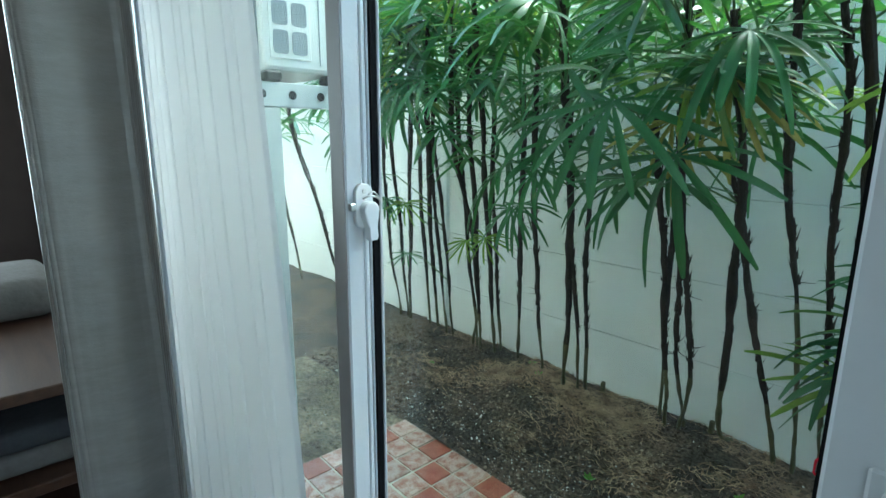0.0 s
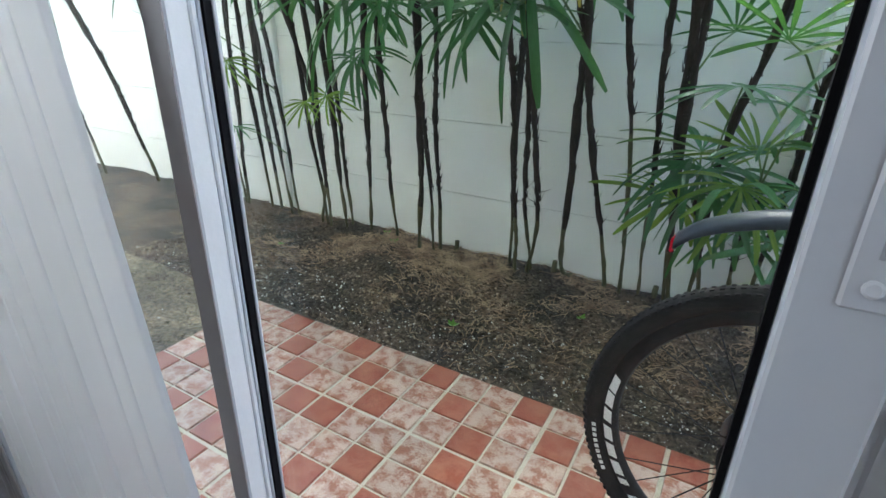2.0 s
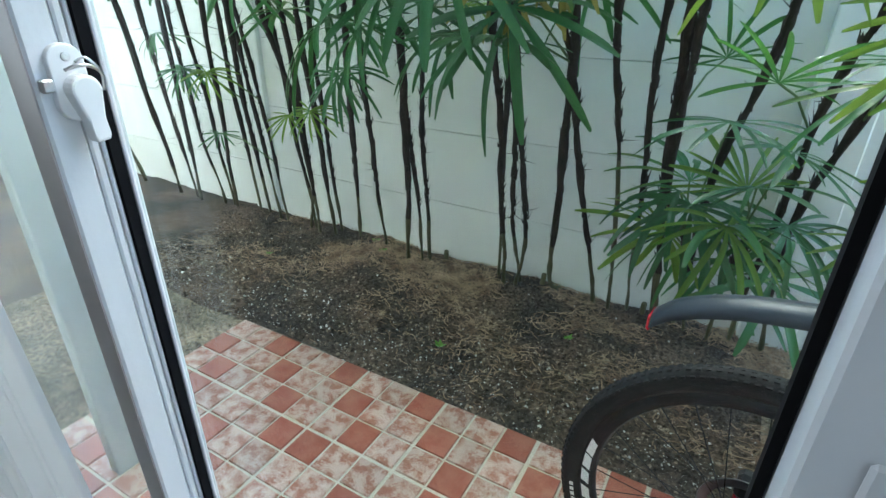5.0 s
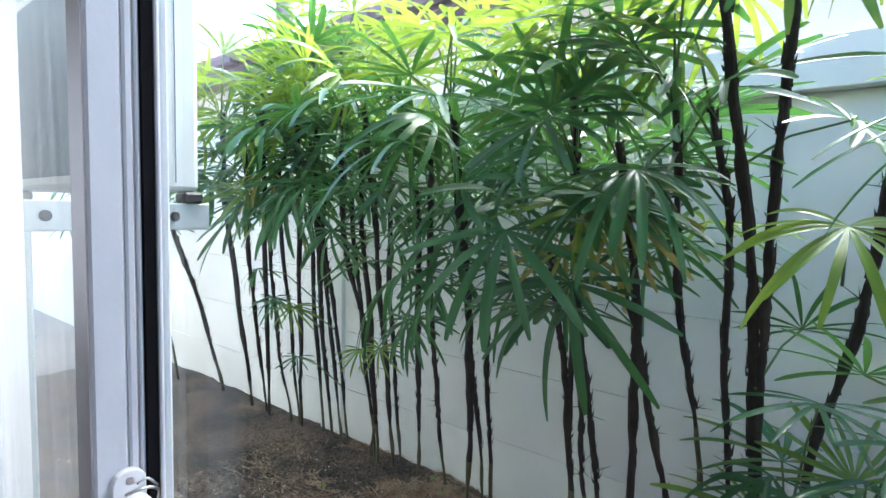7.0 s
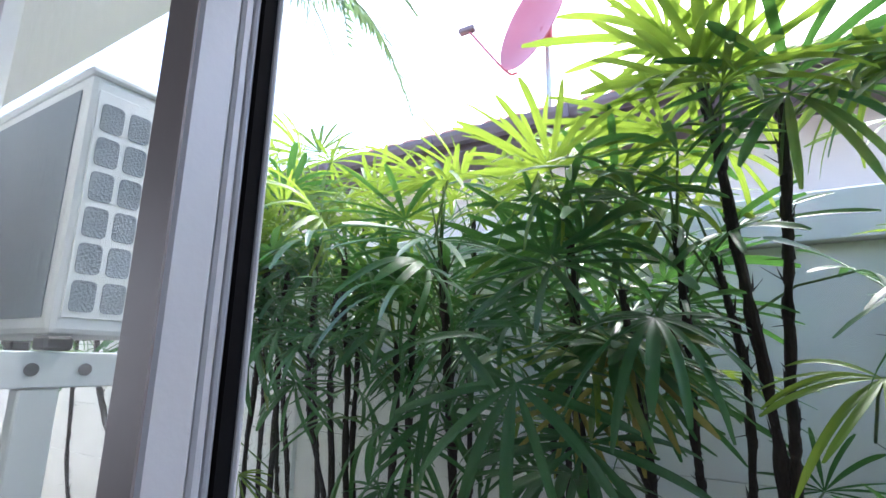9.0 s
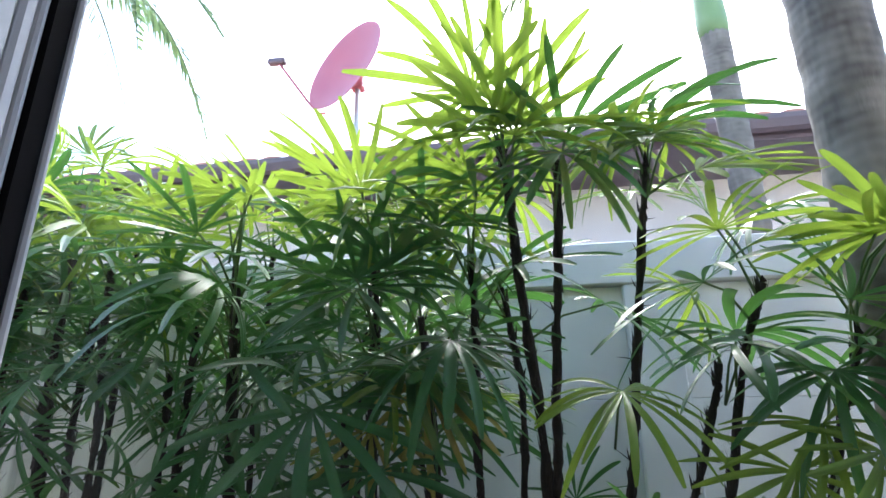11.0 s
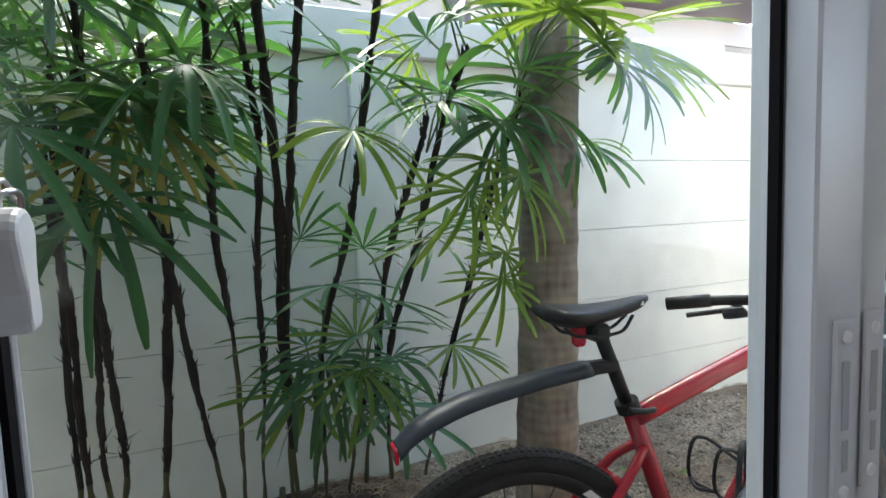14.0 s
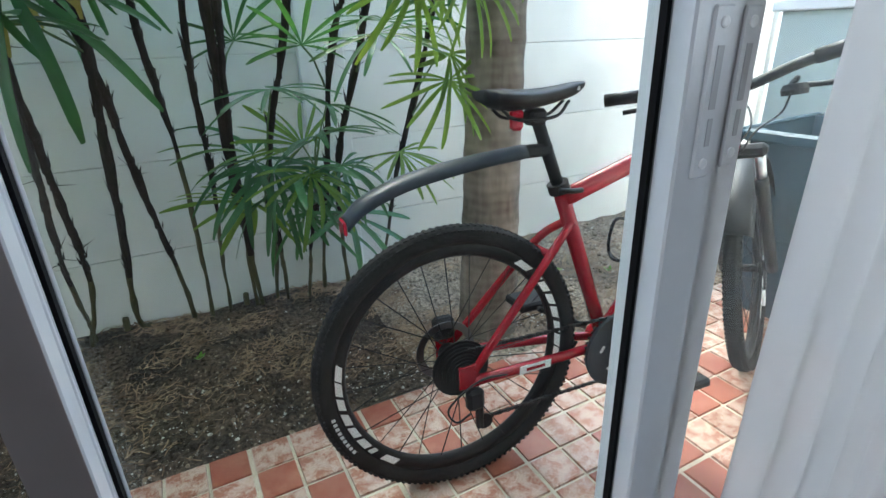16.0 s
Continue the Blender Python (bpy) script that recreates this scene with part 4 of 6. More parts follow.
pv = lady_palm([(1.19, 0.81, 0), (1.20, 0.62, 0.46), (1.17, 0.41, 0.98), (1.17, 0.32, 1.21), (1.18, 0.16, 1.58)], 0.0115, 5, top=0.3, bare=0.7)
pw = lady_palm([(1.26, 0.84, 0), (1.27, 0.60, 0.50), (1.27, 0.46, 0.84), (1.28, 0.30, 1.25), (1.25, 0.2, 1.52)], 0.010, 3, top=0.15, bare=0.5)
px_ = lady_palm([(1.38, 0.80, 0), (1.34, 0.62, 0.45), (1.33, 0.45, 0.88), (1.32, 0.30, 1.28), (1.285, 0.15, 1.62), (1.26, 0.09, 1.86)], 0.0145, 4, top=0.08, young_backlit=0.9, size=1.1, reach=0.12)
py_ = lady_palm([(1.36, 0.81, 0), (1.345, 0.60, 0.5), (1.35, 0.43, 0.93), (1.36, 0.32, 1.20), (1.385, 0.20, 1.50), (1.395, 0.11, 1.80)], 0.013, 4, top=0.08, young_backlit=0.6, size=1.05, reach=0.12)
pP = lady_palm([(1.44, 0.82, 0), (1.46, 0.54, 0.66), (1.51, 0.41, 0.96), (1.55, 0.31, 1.22), (1.575, 0.17, 1.60), (1.6, 0.12, 1.78)], 0.0125, 3, top=0.08, young_backlit=0.6, reach=0.12)
pQ = lady_palm([(1.63, 0.80, 0), (1.65, 0.47, 0.83), (1.70, 0.33, 1.15), (1.735, 0.26, 1.33)], 0.012, 1, top=0.05, young_backlit=0.4)
pS = lady_palm([(1.74, 0.80, 0), (1.68, 0.60, 0.49), (1.74, 0.44, 0.92), (1.79, 0.28, 1.31), (1.84, 0.2, 1.5)], 0.012, 2, top=0.08)
pT = lady_palm([(1.86, 0.76, 0), (1.92, 0.55, 0.6), (1.98, 0.35, 1.1), (2.02, 0.22, 1.38)], 0.011, 3, top=0.15)
pU = lady_palm([(1.48, 0.80, 0), (1.45, 0.62, 0.3), (1.42, 0.48, 0.52)], 0.012, 3, top=0.15, reach=0.14)
pV = lady_palm([(1.56, 0.78, 0), (1.56, 0.55, 0.35), (1.58, 0.42, 0.55)], 0.011, 3, top=0.15, reach=0.14)
for xx, yy, zz, n in ((-2.3, 0.6, 1.5, 8), (-2.7, 0.5, 1.6, 8), (-3.1, 0.5, 1.5, 8), (-0.8, 0.75, 1.75, 8), (-0.2, 0.72, 1.85, 9), (0.35, 0.7, 1.8, 9), (0.7, 0.72, 1.85, 8)):
    lady_palm([(xx, min(0.82, yy + 0.1), 0), (xx + 0.05, yy - 0.05, zz * 0.5), (xx + 0.1, yy - 0.12, zz)], 0.012, n, top=0.35, young_backlit=0.95)

# tall heads beyond, over the wall's top
for tall in ([(-0.62, 0.80, 0), (-0.56, 0.62, 1.0), (-0.50, 0.48, 2.02)], [(-0.36, 0.80, 0), (-0.30, 0.60, 1.0), (-0.22, 0.42, 2.0)], [(-1.0, 0.80, 0), (-0.90, 0.62, 1.0), (-0.80, 0.42, 1.86)]):
    lady_palm(tall, 0.012, 9, top=0.3, reach=0.18, young_backlit=0.4)


# the single fronds that stand out from the mass: cane, hub, pitch, bearing, size, leaf tone, twist
# PALE: young low down, backlight held as leaf colour high up
DARK, PALE, FADED = False, True, "old"
SINGLES = (
    (pr, (0.913, 0.105, 1.535), -55, -75, 1.0, DARK, 0),
    (pr, (0.930, 0.060, 1.500), 30, -85, 0.95, DARK, 10),
    (pn, (0.687, -0.040, 1.563), 8, -75, 1.05, DARK, -8),
    (pn, (0.640, -0.080, 1.440), 5, -120, 1.0, DARK, 12),
    (pn, (0.560, 0.000, 1.640), -15, -120, 1.0, DARK, 20),
    (pp, (0.870, -0.010, 1.240), 52, -80, 1.0, DARK, 0),
    (pu, (0.966, 0.152, 1.110), 55, -85, 1.1, DARK, 0),
    (ps, (1.018, 0.250, 1.370), 30, -60, 1.05, DARK, 20),
    (ps, (1.020, 0.200, 1.345), 50, -100, 1.0, DARK, -10),
    (ps, (1.060, 0.230, 1.300), 64, -85, 0.95, FADED, 0),
    (pr, (0.930, 0.200, 1.200), 66, -70, 0.85, FADED, 0),
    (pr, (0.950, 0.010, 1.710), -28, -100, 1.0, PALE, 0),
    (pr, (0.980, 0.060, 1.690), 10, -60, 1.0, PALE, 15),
    (pv, (1.202, 0.120, 1.744), -6, -90, 1.0, DARK, 10),
    (pv, (1.160, 0.300, 1.690), 40, -85, 0.95, PALE, 0),
    (pw, (1.117, 0.400, 1.500), -25, -45, 1.0, DARK, 15),
    (pw, (1.150, 0.360, 1.430), 10, -20, 1.0, DARK, -15),
    (pv, (1.120, 0.330, 1.380), 25, -120, 0.9, DARK, 0),
    (py_, (1.417, 0.640, 0.985), -52, -80, 0.75, DARK, 0),
    (pP, (1.498, 0.165, 1.269), 38, -80, 1.0, PALE, 0),
    (pT, (1.800, 0.140, 1.111), 66, -80, 0.95, PALE, 0),
    (pS, (1.790, 0.280, 1.400), -12, -95, 1.1, DARK, 0),
    (pS, (1.770, 0.250, 1.370), 22, -150, 1.0, DARK, 10),
    (pS, (1.800, 0.240, 1.370), 35, -50, 1.0, DARK, -10),
    (pP, (1.660, 0.560, 1.900), 28, -85, 1.0, PALE, 0),
    (pS, (1.728, 0.110, 1.603), -12, -100, 1.0, PALE, 12),
    (pT, (1.980, 0.400, 1.740), 5, -95, 1.1, DARK, 20),
    (pT, (1.985, -0.030, 1.545), -28, -85, 1.05, PALE, 0),
    (pT, (2.030, -0.020, 1.550), -38, -50, 1.05, PALE, 10),
    (pT, (1.960, 0.000, 1.540), -15, -150, 1.0, PALE, 10),
    (pT, (2.117, -0.030, 1.480), 15, -35, 1.15, PALE, 0),
    (pT, (2.130, 0.000, 1.490), 30, -70, 1.1, PALE, -15),
    (pT, (2.190, 0.000, 1.530), -12, -15, 1.2, PALE, 10),
    (pT, (2.200, -0.020, 1.480), 22, -40, 1.2, PALE, 0),
    (pT, (2.000, 0.000, 1.550), -40, -115, 1.0, PALE, -10),
    (pT, (2.160, -0.010, 1.440), 42, -45, 1.1, DARK, 0),
    (pT, (1.941, 0.100, 1.343), 22, -40, 1.05, DARK, 0),
    (pT, (1.900, 0.120, 1.300), 50, -110, 0.95, DARK, 0),
    (pQ, (1.543, 0.300, 0.967), -42, -85, 0.85, DARK, 0),
    (pS, (1.738, 0.250, 0.990), 18, -80, 0.9, DARK, 10),
    (pT, (1.868, 0.150, 1.198), 52, -75, 0.95, PALE, 0),
    (pT, (1.935, 0.100, 1.151), 66, -65, 1.0, PALE, 0),
    (pS, (1.785, 0.300, 1.022), -8, -70, 0.9, DARK, -10),
    (pS, (1.826, 0.350, 0.640), 30, -60, 0.85, PALE, 0),
    (pT, (1.963, 0.250, 0.930), 70, -60, 1.0, PALE, 0),
    (pT, (1.930, 0.200, 0.860), 62, -90, 0.9, PALE, 0),
    (pU, (1.388, 0.421, 0.654), 15, -115, 1.0, DARK, 0),
    (pU, (1.430, 0.360, 0.640), 42, -75, 0.95, DARK, 8),
    (pU, (1.471, 0.441, 0.850), 8, -95, 0.85, DARK, 0),
    (pV, (1.660, 0.450, 0.600), 38, -75, 0.9, DARK, 0),
    (pV, (1.560, 0.330, 0.720), -20, -60, 0.85, DARK, 12),
    (pV, (1.620, 0.400, 0.800), 10, -50, 0.85, DARK, -12),
    (pV, (1.520, 0.300, 0.620), 35, -50, 0.9, PALE, 0),
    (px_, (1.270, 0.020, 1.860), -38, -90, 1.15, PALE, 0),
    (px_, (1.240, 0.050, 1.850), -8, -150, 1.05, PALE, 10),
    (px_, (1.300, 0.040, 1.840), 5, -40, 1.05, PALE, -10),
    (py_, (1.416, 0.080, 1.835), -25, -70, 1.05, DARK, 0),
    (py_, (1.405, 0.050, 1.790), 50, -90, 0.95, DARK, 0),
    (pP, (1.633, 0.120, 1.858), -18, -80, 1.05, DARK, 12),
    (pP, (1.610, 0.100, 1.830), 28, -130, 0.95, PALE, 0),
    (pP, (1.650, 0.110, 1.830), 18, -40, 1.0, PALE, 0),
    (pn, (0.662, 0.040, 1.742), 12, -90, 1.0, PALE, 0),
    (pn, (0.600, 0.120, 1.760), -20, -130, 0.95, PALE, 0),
    (pg, (-0.460, 0.250, 1.430), 18, -85, 0.95, FADED, 0),
    (pg, (-0.620, 0.300, 1.300), 50, -120, 0.8, PALE, 0),
    (pi_, (-0.120, 0.120, 1.380), 55, -75, 1.0, DARK, 0),
    (pm, (0.334, 0.300, 0.913), 38, -80, 0.72, DARK, 0),
    (pk, (0.059, 0.400, 0.734), 48, -70, 0.55, PALE, 0),
    (pm, (0.485, 0.200, 1.048), 30, -95, 0.8, DARK, 0),
    (pg, (-0.641, 0.400, 0.835), 30, -80, 0.6, DARK, 0),
    (ph, (-0.400, 0.320, 0.850), 45, -60, 0.55, PALE, 0),
    (pg, (-0.870, 0.450, 0.970), 30, -80, 0.5, DARK, 10),
    (pg, (-0.820, 0.500, 0.820), 40, -60, 0.5, DARK, -10),
    (ph, (-0.700, 0.560, 0.520), 30, -70, 0.45, DARK, 0),
    (pj, (-0.080, 0.420, 0.700), 45, -80, 0.5, PALE, 0),
    (pi_, (-0.050, 0.240, 1.200), 55, -75, 0.8, DARK, 0),
    (pk, (0.240, 0.360, 0.880), 40, -85, 0.65, DARK, 0),
)
for palm_, hub_, pitch_, bearing_, size_, tone_, twist_ in SINGLES:
    extra(palm_, hub_[2] - 0.13, hub_, pitch_, bearing_, size_, tone_, twist_)


# ---- tall feather palms ----
def pinna_frond_mesh(seed, length, droop):
    r = random.Random(seed)
    bm = bmesh.new()
    pts = [Vector((length * t, 0, 0.35 * length * math.sin(t * 2.2) - droop * length * t * t)) for t in (k / 14 for k in range(15))]
    tube(pts, [0.016 * (1 - 0.8 * k / 14) for k in range(15)], 5, bm)
    for k in range(64):
        t = 0.12 + 0.86 * k / 63
        i = min(13, int(t * 14))
        p = pts[i].lerp(pts[i + 1], t * 14 - i)
        for s in (-1, 1):
            L = 0.34 * math.sin(math.pi * min(1, 0.25 + t * 0.72)) * r.uniform(0.8, 1.1)
            d = Vector((0.55, s * r.uniform(0.5, 0.9), r.uniform(-0.75, -0.15))).normalized()
            w = Vector((0.012, 0, 0.004))
            q = p + d * L * 0.5
            e = p + d * L + Vector((0, 0, -0.18 * L))
            v = [bm.verts.new(c) for c in (p - w * 0.5, p + w * 0.5, q + w, q - w, e)]
            bm.faces.new(v[:4])
            bm.faces.new((v[3], v[2], v[4]))
    me = bpy.data.meshes.new("feather_frond")
    bm.to_mesh(me)
    bm.free()
    me.materials.append(M_PINNA)
    return me


FEATHERS = [pinna_frond_mesh(k, 1.5 + 0.15 * k, 0.75 + 0.12 * k) for k in range(3)]


def feather_palm(x, y, top, r0, r1, lean, shaft, label, fronds=9, turn=0.0):
    th = thing("feather_palm", label, "palm tree", Matrix.Translation((x, y, 0)))
    n = int(top / 0.028)
    pts = [(lean * top * (k / n), 0, -0.06 + (top + 0.06) * k / n) for k in range(n + 1)]
    radii = [(r0 + (r1 - r0) * min(1, 1.3 * k / n)) * (1.0 + 0.3 * math.exp(-9 * k / n) + (0.034 if k % 4 == 0 else 0.0) + 0.012 * math.sin(k * 0.9)) for k in range(n + 1)]
    part("trunk", tube(pts, radii, 20), M_TRUNK, th, smooth=True)
    tx = lean * top
    part("crownshaft", tube([(tx, 0, top - 0.01), (tx, 0, top + 0.1), (tx, 0, top + shaft * 0.6), (tx, 0, top + shaft)], [r1 * 1.02, r1 * 1.12, r1 * 0.9, r1 * 0.5], 16), M_SHAFT, th, smooth=True)
    for k in range(fronds):
        f = new("feather_frond", FEATHERS[k % 3])
        f.parent = th
        f.matrix_basis = pose(tx, 0, top + shaft * 0.9, 0, 0, turn + 360 * k / fronds + rng.uniform(-12, 12)) @ pose(0, 0, 0, 0, rng.uniform(-30, 15), 0)
    return th


# unseen crown made dense, 18 fronds, to cut sky light on the wall's right
feather_palm(2.085, 0.235, 5.2, 0.083, 0.092, 0.028, 0.8, "tall grey palm trunk with ring scars beside the wall", 18)
feather_palm(2.48, 1.62, 3.25, 0.085, 0.075, 0.0, 0.85, "grey palm with a green crownshaft behind the wall", 8, 10)
feather_palm(-2.45, 1.7, 4.1, 0.085, 0.075, 0.0, 0.8, "grey palm behind the boundary wall", 9, 20)

# ---- neighbour's house ----
EAVE_Y = 2.2
nb_house = thing("neighbour_house", "pale neighbouring house with clay tile roof and dark gutter", "house", Matrix.Translation((0, 0, 0.07)))
part("wall", box(-9.0, 6.15, 2.85, 3.0, -0.2, 2.85), M_NEIGHBOUR, nb_house)
part("end_wall", box(6.15, 8.2, 2.87, 3.0, -0.2, 2.585), M_BEIGE, nb_house, "beige painted end wall")
part("end_wall", box(6.15, 8.2, 2.865, 3.0, 2.595, 2.83), M_NEIGHBOUR, nb_house)
part("groove", box(6.15, 8.2, 2.885, 3.0, 2.585, 2.595), M_GUTTER, nb_house)
part("side_wall", box(8.05, 8.2, 3.0, 8.0, -0.2, 2.83), M_NEIGHBOUR, nb_house)
part("soffit", box(-9.0, 6.5, EAVE_Y + 0.06, 2.85, 2.83, 2.85), M_GUTTER, nb_house)
part("fascia", box(-9.0, 6.5, EAVE_Y + 0.04, EAVE_Y + 0.062, 2.82, 2.95, 0.003), M_GUTTER, nb_house)
gut = bmesh.new()
prof = [(0.0, 0.0), (-0.008, -0.06), (-0.05, -0.105), (0.0 - 0.09, -0.09), (-0.11, -0.03), (-0.115, 0.0), (-0.125, 0.0), (-0.12, -0.045), (-0.095, -0.11), (-0.05, -0.125), (0.005, -0.08), (0.01, 0.0)]
ends = [[gut.verts.new((x, EAVE_Y + 0.035 + y, 2.94 + 0.75 * z)) for y, z in prof] for x in (-9.0, 6.5)]
for k in range(len(prof)):
    gut.faces.new((ends[0][k], ends[0][(k + 1) % len(prof)], ends[1][(k + 1) % len(prof)], ends[1][k]))
bmesh.ops.recalc_face_normals(gut, faces=gut.faces)
part("gutter", gut, M_GUTTER, nb_house)
for k in range(14):
    part("gutter_joint", box(-8.5 + 1.1 * k, -8.46 + 1.1 * k, EAVE_Y - 0.095, EAVE_Y + 0.03, 2.84, 2.945, 0.004), M_GUTTER, nb_house)
roof = part("roof", box(-9.1, 6.6, EAVE_Y - 0.02, 6.0, -0.02, 0.0), M_ROOF, nb_house)
roof.matrix_basis = Matrix.Translation((0, EAVE_Y, 2.96)) @ pose(0, 0, 0, 22, 0, 0) @ Matrix.Translation((0, -EAVE_Y, 0))
tb = bmesh.new()
for k in range(9):
    a = math.pi * k / 8
    for y in (0, 0.36):
        tb.verts.new((0.085 * math.cos(a), y, 0.024 * math.sin(a) + (0.008 if y == 0 else 0)))
tb.verts.ensure_lookup_table()
for k in range(8):
    tb.faces.new([tb.verts[i] for i in (2 * k, 2 * k + 1, 2 * k + 3, 2 * k + 2)])
tb.faces.new([tb.verts[2 * k] for k in range(9)])
roof_tile = part("roof_tile", tb, M_ROOF, roof)
so = bpy.data.meshes["roof_tile"]
roof_tile.matrix_basis = Matrix.Translation((-9.0, EAVE_Y - 0.05, 0.004))
for row in range(3):
    for k in range(84):
        if row or k:
            t = new("roof_tile", so)
            t.parent = roof
            t.matrix_basis = Matrix.Translation((-9.0 + 0.186 * k, EAVE_Y - 0.05 + 0.3 * row, 0.004 + 0.006 * row)) @ pose(0, 0, 0, -1.2, rng.uniform(-1, 1), rng.uniform(-1, 1))
part("downpipe", tube([(6.46, EAVE_Y, 2.86), (6.50, EAVE_Y + 0.04, 2.80), (6.60, EAVE_Y + 0.14, 2.73), (6.90, EAVE_Y + 0.46, 2.61), (6.97, EAVE_Y + 0.54, 2.56), (6.985, EAVE_Y + 0.56, 2.50), (6.985, EAVE_Y + 0.56, -0.1)], 0.048, 16), M_WHITE, nb_house, "white plastic downpipe", smooth=True)
part("pipe_collar", tube([(6.985, EAVE_Y + 0.56, 2.38), (6.985, EAVE_Y + 0.56, 2.47)], 0.054, 16), M_WHITE, nb_house)

# satellite dish on a pole above the gutter
dish = thing("satellite_dish", "pinkish-red satellite dish with an arm on a steel pole", "satellite dish", Matrix.Translation((0.16, 2.24, 2.94)))
profile = [(0.0, 0.0), (0.12, 0.006), (0.24, 0.026), (0.34, 0.054), (0.42, 0.084), (0.432, 0.084), (0.42, 0.074), (0.34, 0.042), (0.24, 0.014), (0.12, -0.006), (0.0, -0.012)]
tilt = look((0, 0, 0), (0.51, 0.83, -0.21)).to_3x3().to_4x4()
part("reflector", lathe(profile, 40), M_DISH, dish, smooth=True, matrix=Matrix.Translation((-0.06, 0, 0.84)) @ tilt @ Matrix.Scale(0.94, 4))
part("pole", tube([(0, 0, 0), (0, 0, 0.72)], 0.022, 12), M_GALV, dish, smooth=True)
part("mount", box(-0.05, 0.05, -0.05, 0.05, 0.66, 0.79, 0.012), M_DISH, dish)
part("arm", tube(spline([(-0.28, 0.08, 0.54), (-0.36, 0.04, 0.56), (-0.62, -0.10, 0.92)], 5), 0.011, 8), M_DISH, dish, smooth=True)
part("receiver", box(-0.70, -0.56, -0.13, -0.07, 0.90, 0.95, 0.01), M_GUTTER, dish, "dark receiver head")

# distant lattice mast
mast = thing("lattice_mast", "thin steel lattice mast far behind the roofs", "mast", Matrix.Translation((21.5, 20.0, 0)))
for k in range(3):
    a = 2.094 * k
    part("leg", tube([(0.2 * math.cos(a), 0.2 * math.sin(a), -0.06), (0.2 * math.cos(a), 0.2 * math.sin(a), 27)], 0.036, 5), M_MAST, mast)
bm = bmesh.new()
for k in range(60):
    a = 2.094 * (k % 3)
    c = 2.094 * ((k + 1) % 3)
    tube([(0.2 * math.cos(a), 0.2 * math.sin(a), 0.43 * k), (0.2 * math.cos(c), 0.2 * math.sin(c), 0.43 * (k + 1))], 0.026, 4, bm)
part("brace", bm, M_MAST, mast)


# ---- bicycle ----
WR = 0.311
bike = thing("bicycle", "red mountain bike with black parts leaning on its stand", "bicycle", pose(1.640, -0.345, 0.0, -3.5, 0, -5.7))


def wheel(parent, at, cassette):
    w = part("wheel", lathe([(0.012, -0.045), (0.024, -0.04), (0.024, -0.03), (0.012, -0.025), (0.012, 0.025), (0.024, 0.03), (0.024, 0.04), (0.012, 0.045)], 18, axis="Y"), M_BLACK, parent, smooth=False, matrix=at)
    tyre = [(WR - 0.040, -0.012), (WR - 0.031, -0.019), (WR - 0.018, -0.0225), (WR - 0.006, -0.018), (WR, -0.007), (WR, 0.007), (WR - 0.006, 0.018), (WR - 0.018, 0.0225), (WR - 0.031, 0.019), (WR - 0.040, 0.012)]
    t = part("tyre", lathe(tyre, 72, axis="Y", closed=True), M_RUBBER, w, "black knobbly tyre", smooth=True)
    kn = bmesh.new()
    for k in range(128):
        for y, r in ((-0.0185, WR - 0.008), (-0.006, WR - 0.001), (0.006, WR - 0.001), (0.0185, WR - 0.008)):
            a = 2 * math.pi * (k + (0.5 if abs(y) < 0.01 else 0)) / 128
            own = bmesh.new()
            bmesh.ops.create_cube(own, size=1, matrix=Matrix.Rotation(-a, 4, "Y") @ Matrix.LocRotScale((r, y, 0), None, (0.0038, 0.008, 0.0075)))
            vs = [kn.verts.new(v.co) for v in own.verts]
            own.verts.index_update()
            for f in own.faces:
                kn.faces.new([vs[v.index] for v in f.verts])
            own.free()
    tagged(part("tread", kn, M_RUBBER, w), kind="stuff")
    rim = [(WR - 0.038, -0.011), (WR - 0.039, -0.0135), (WR - 0.062, -0.011), (WR - 0.068, 0.0), (WR - 0.062, 0.011), (WR - 0.039, 0.0135), (WR - 0.038, 0.011)]
    part("rim", lathe(rim, 64, axis="Y", closed=True), M_BLACK, w, "black deep rim", smooth=True)
    # white lettering on the rim, as plain bars
    for centre in (17, 197):
        bars = bmesh.new()
        for k, wide in enumerate((7.6, 6.8, 6.0, 6.6, 6.4, 6.6, 3.0, 8.6)):
            a0 = radians(centre - 34 + 8.4 * k)
            a1 = a0 + radians(wide)
            lean = radians(2.6)
            strokes = [(0.043, 0.0575, a0, a1)]
            for side in (-1, 1):
                for r0, r1, q0, q1 in strokes:
                    ring = [(r0, q0), (r0, q1), (r1, q1), (r1, q0)]
                    bars.faces.new([bars.verts.new(((WR - r) * math.cos(q + lean * (r - 0.042) / 0.018), side * (0.0149 - 0.0024 * (r - 0.042) / 0.018), (WR - r) * math.sin(q + lean * (r - 0.042) / 0.018))) for r, q in ring])
        part("rim_decal", bars, M_DECAL, w, "white rim lettering as bars")
    marks = bmesh.new()
    for k in range(9):
        a0 = radians(8 + 2.4 * k)
        marks.faces.new([marks.verts.new((r * math.cos(a), -0.0224, r * math.sin(a))) for r, a in ((WR - 0.030, a0), (WR - 0.030, a0 + 0.028), (WR - 0.022, a0 + 0.028), (WR - 0.022, a0))])
    part("tyre_marking", marks, M_DECAL, t, "pale tyre lettering as bars")
    for k in range(28):
        a = 2 * math.pi * k / 28
        s = 1 if k % 2 else -1
        b2 = a + (0.9 if (k // 2) % 2 else -0.9)
        part("spoke", tube([(0.023 * math.cos(b2), s * 0.034, 0.023 * math.sin(b2)), ((WR - 0.066) * math.cos(a), s * 0.003, (WR - 0.066) * math.sin(a))], 0.0013, 4), M_BLACK, w)
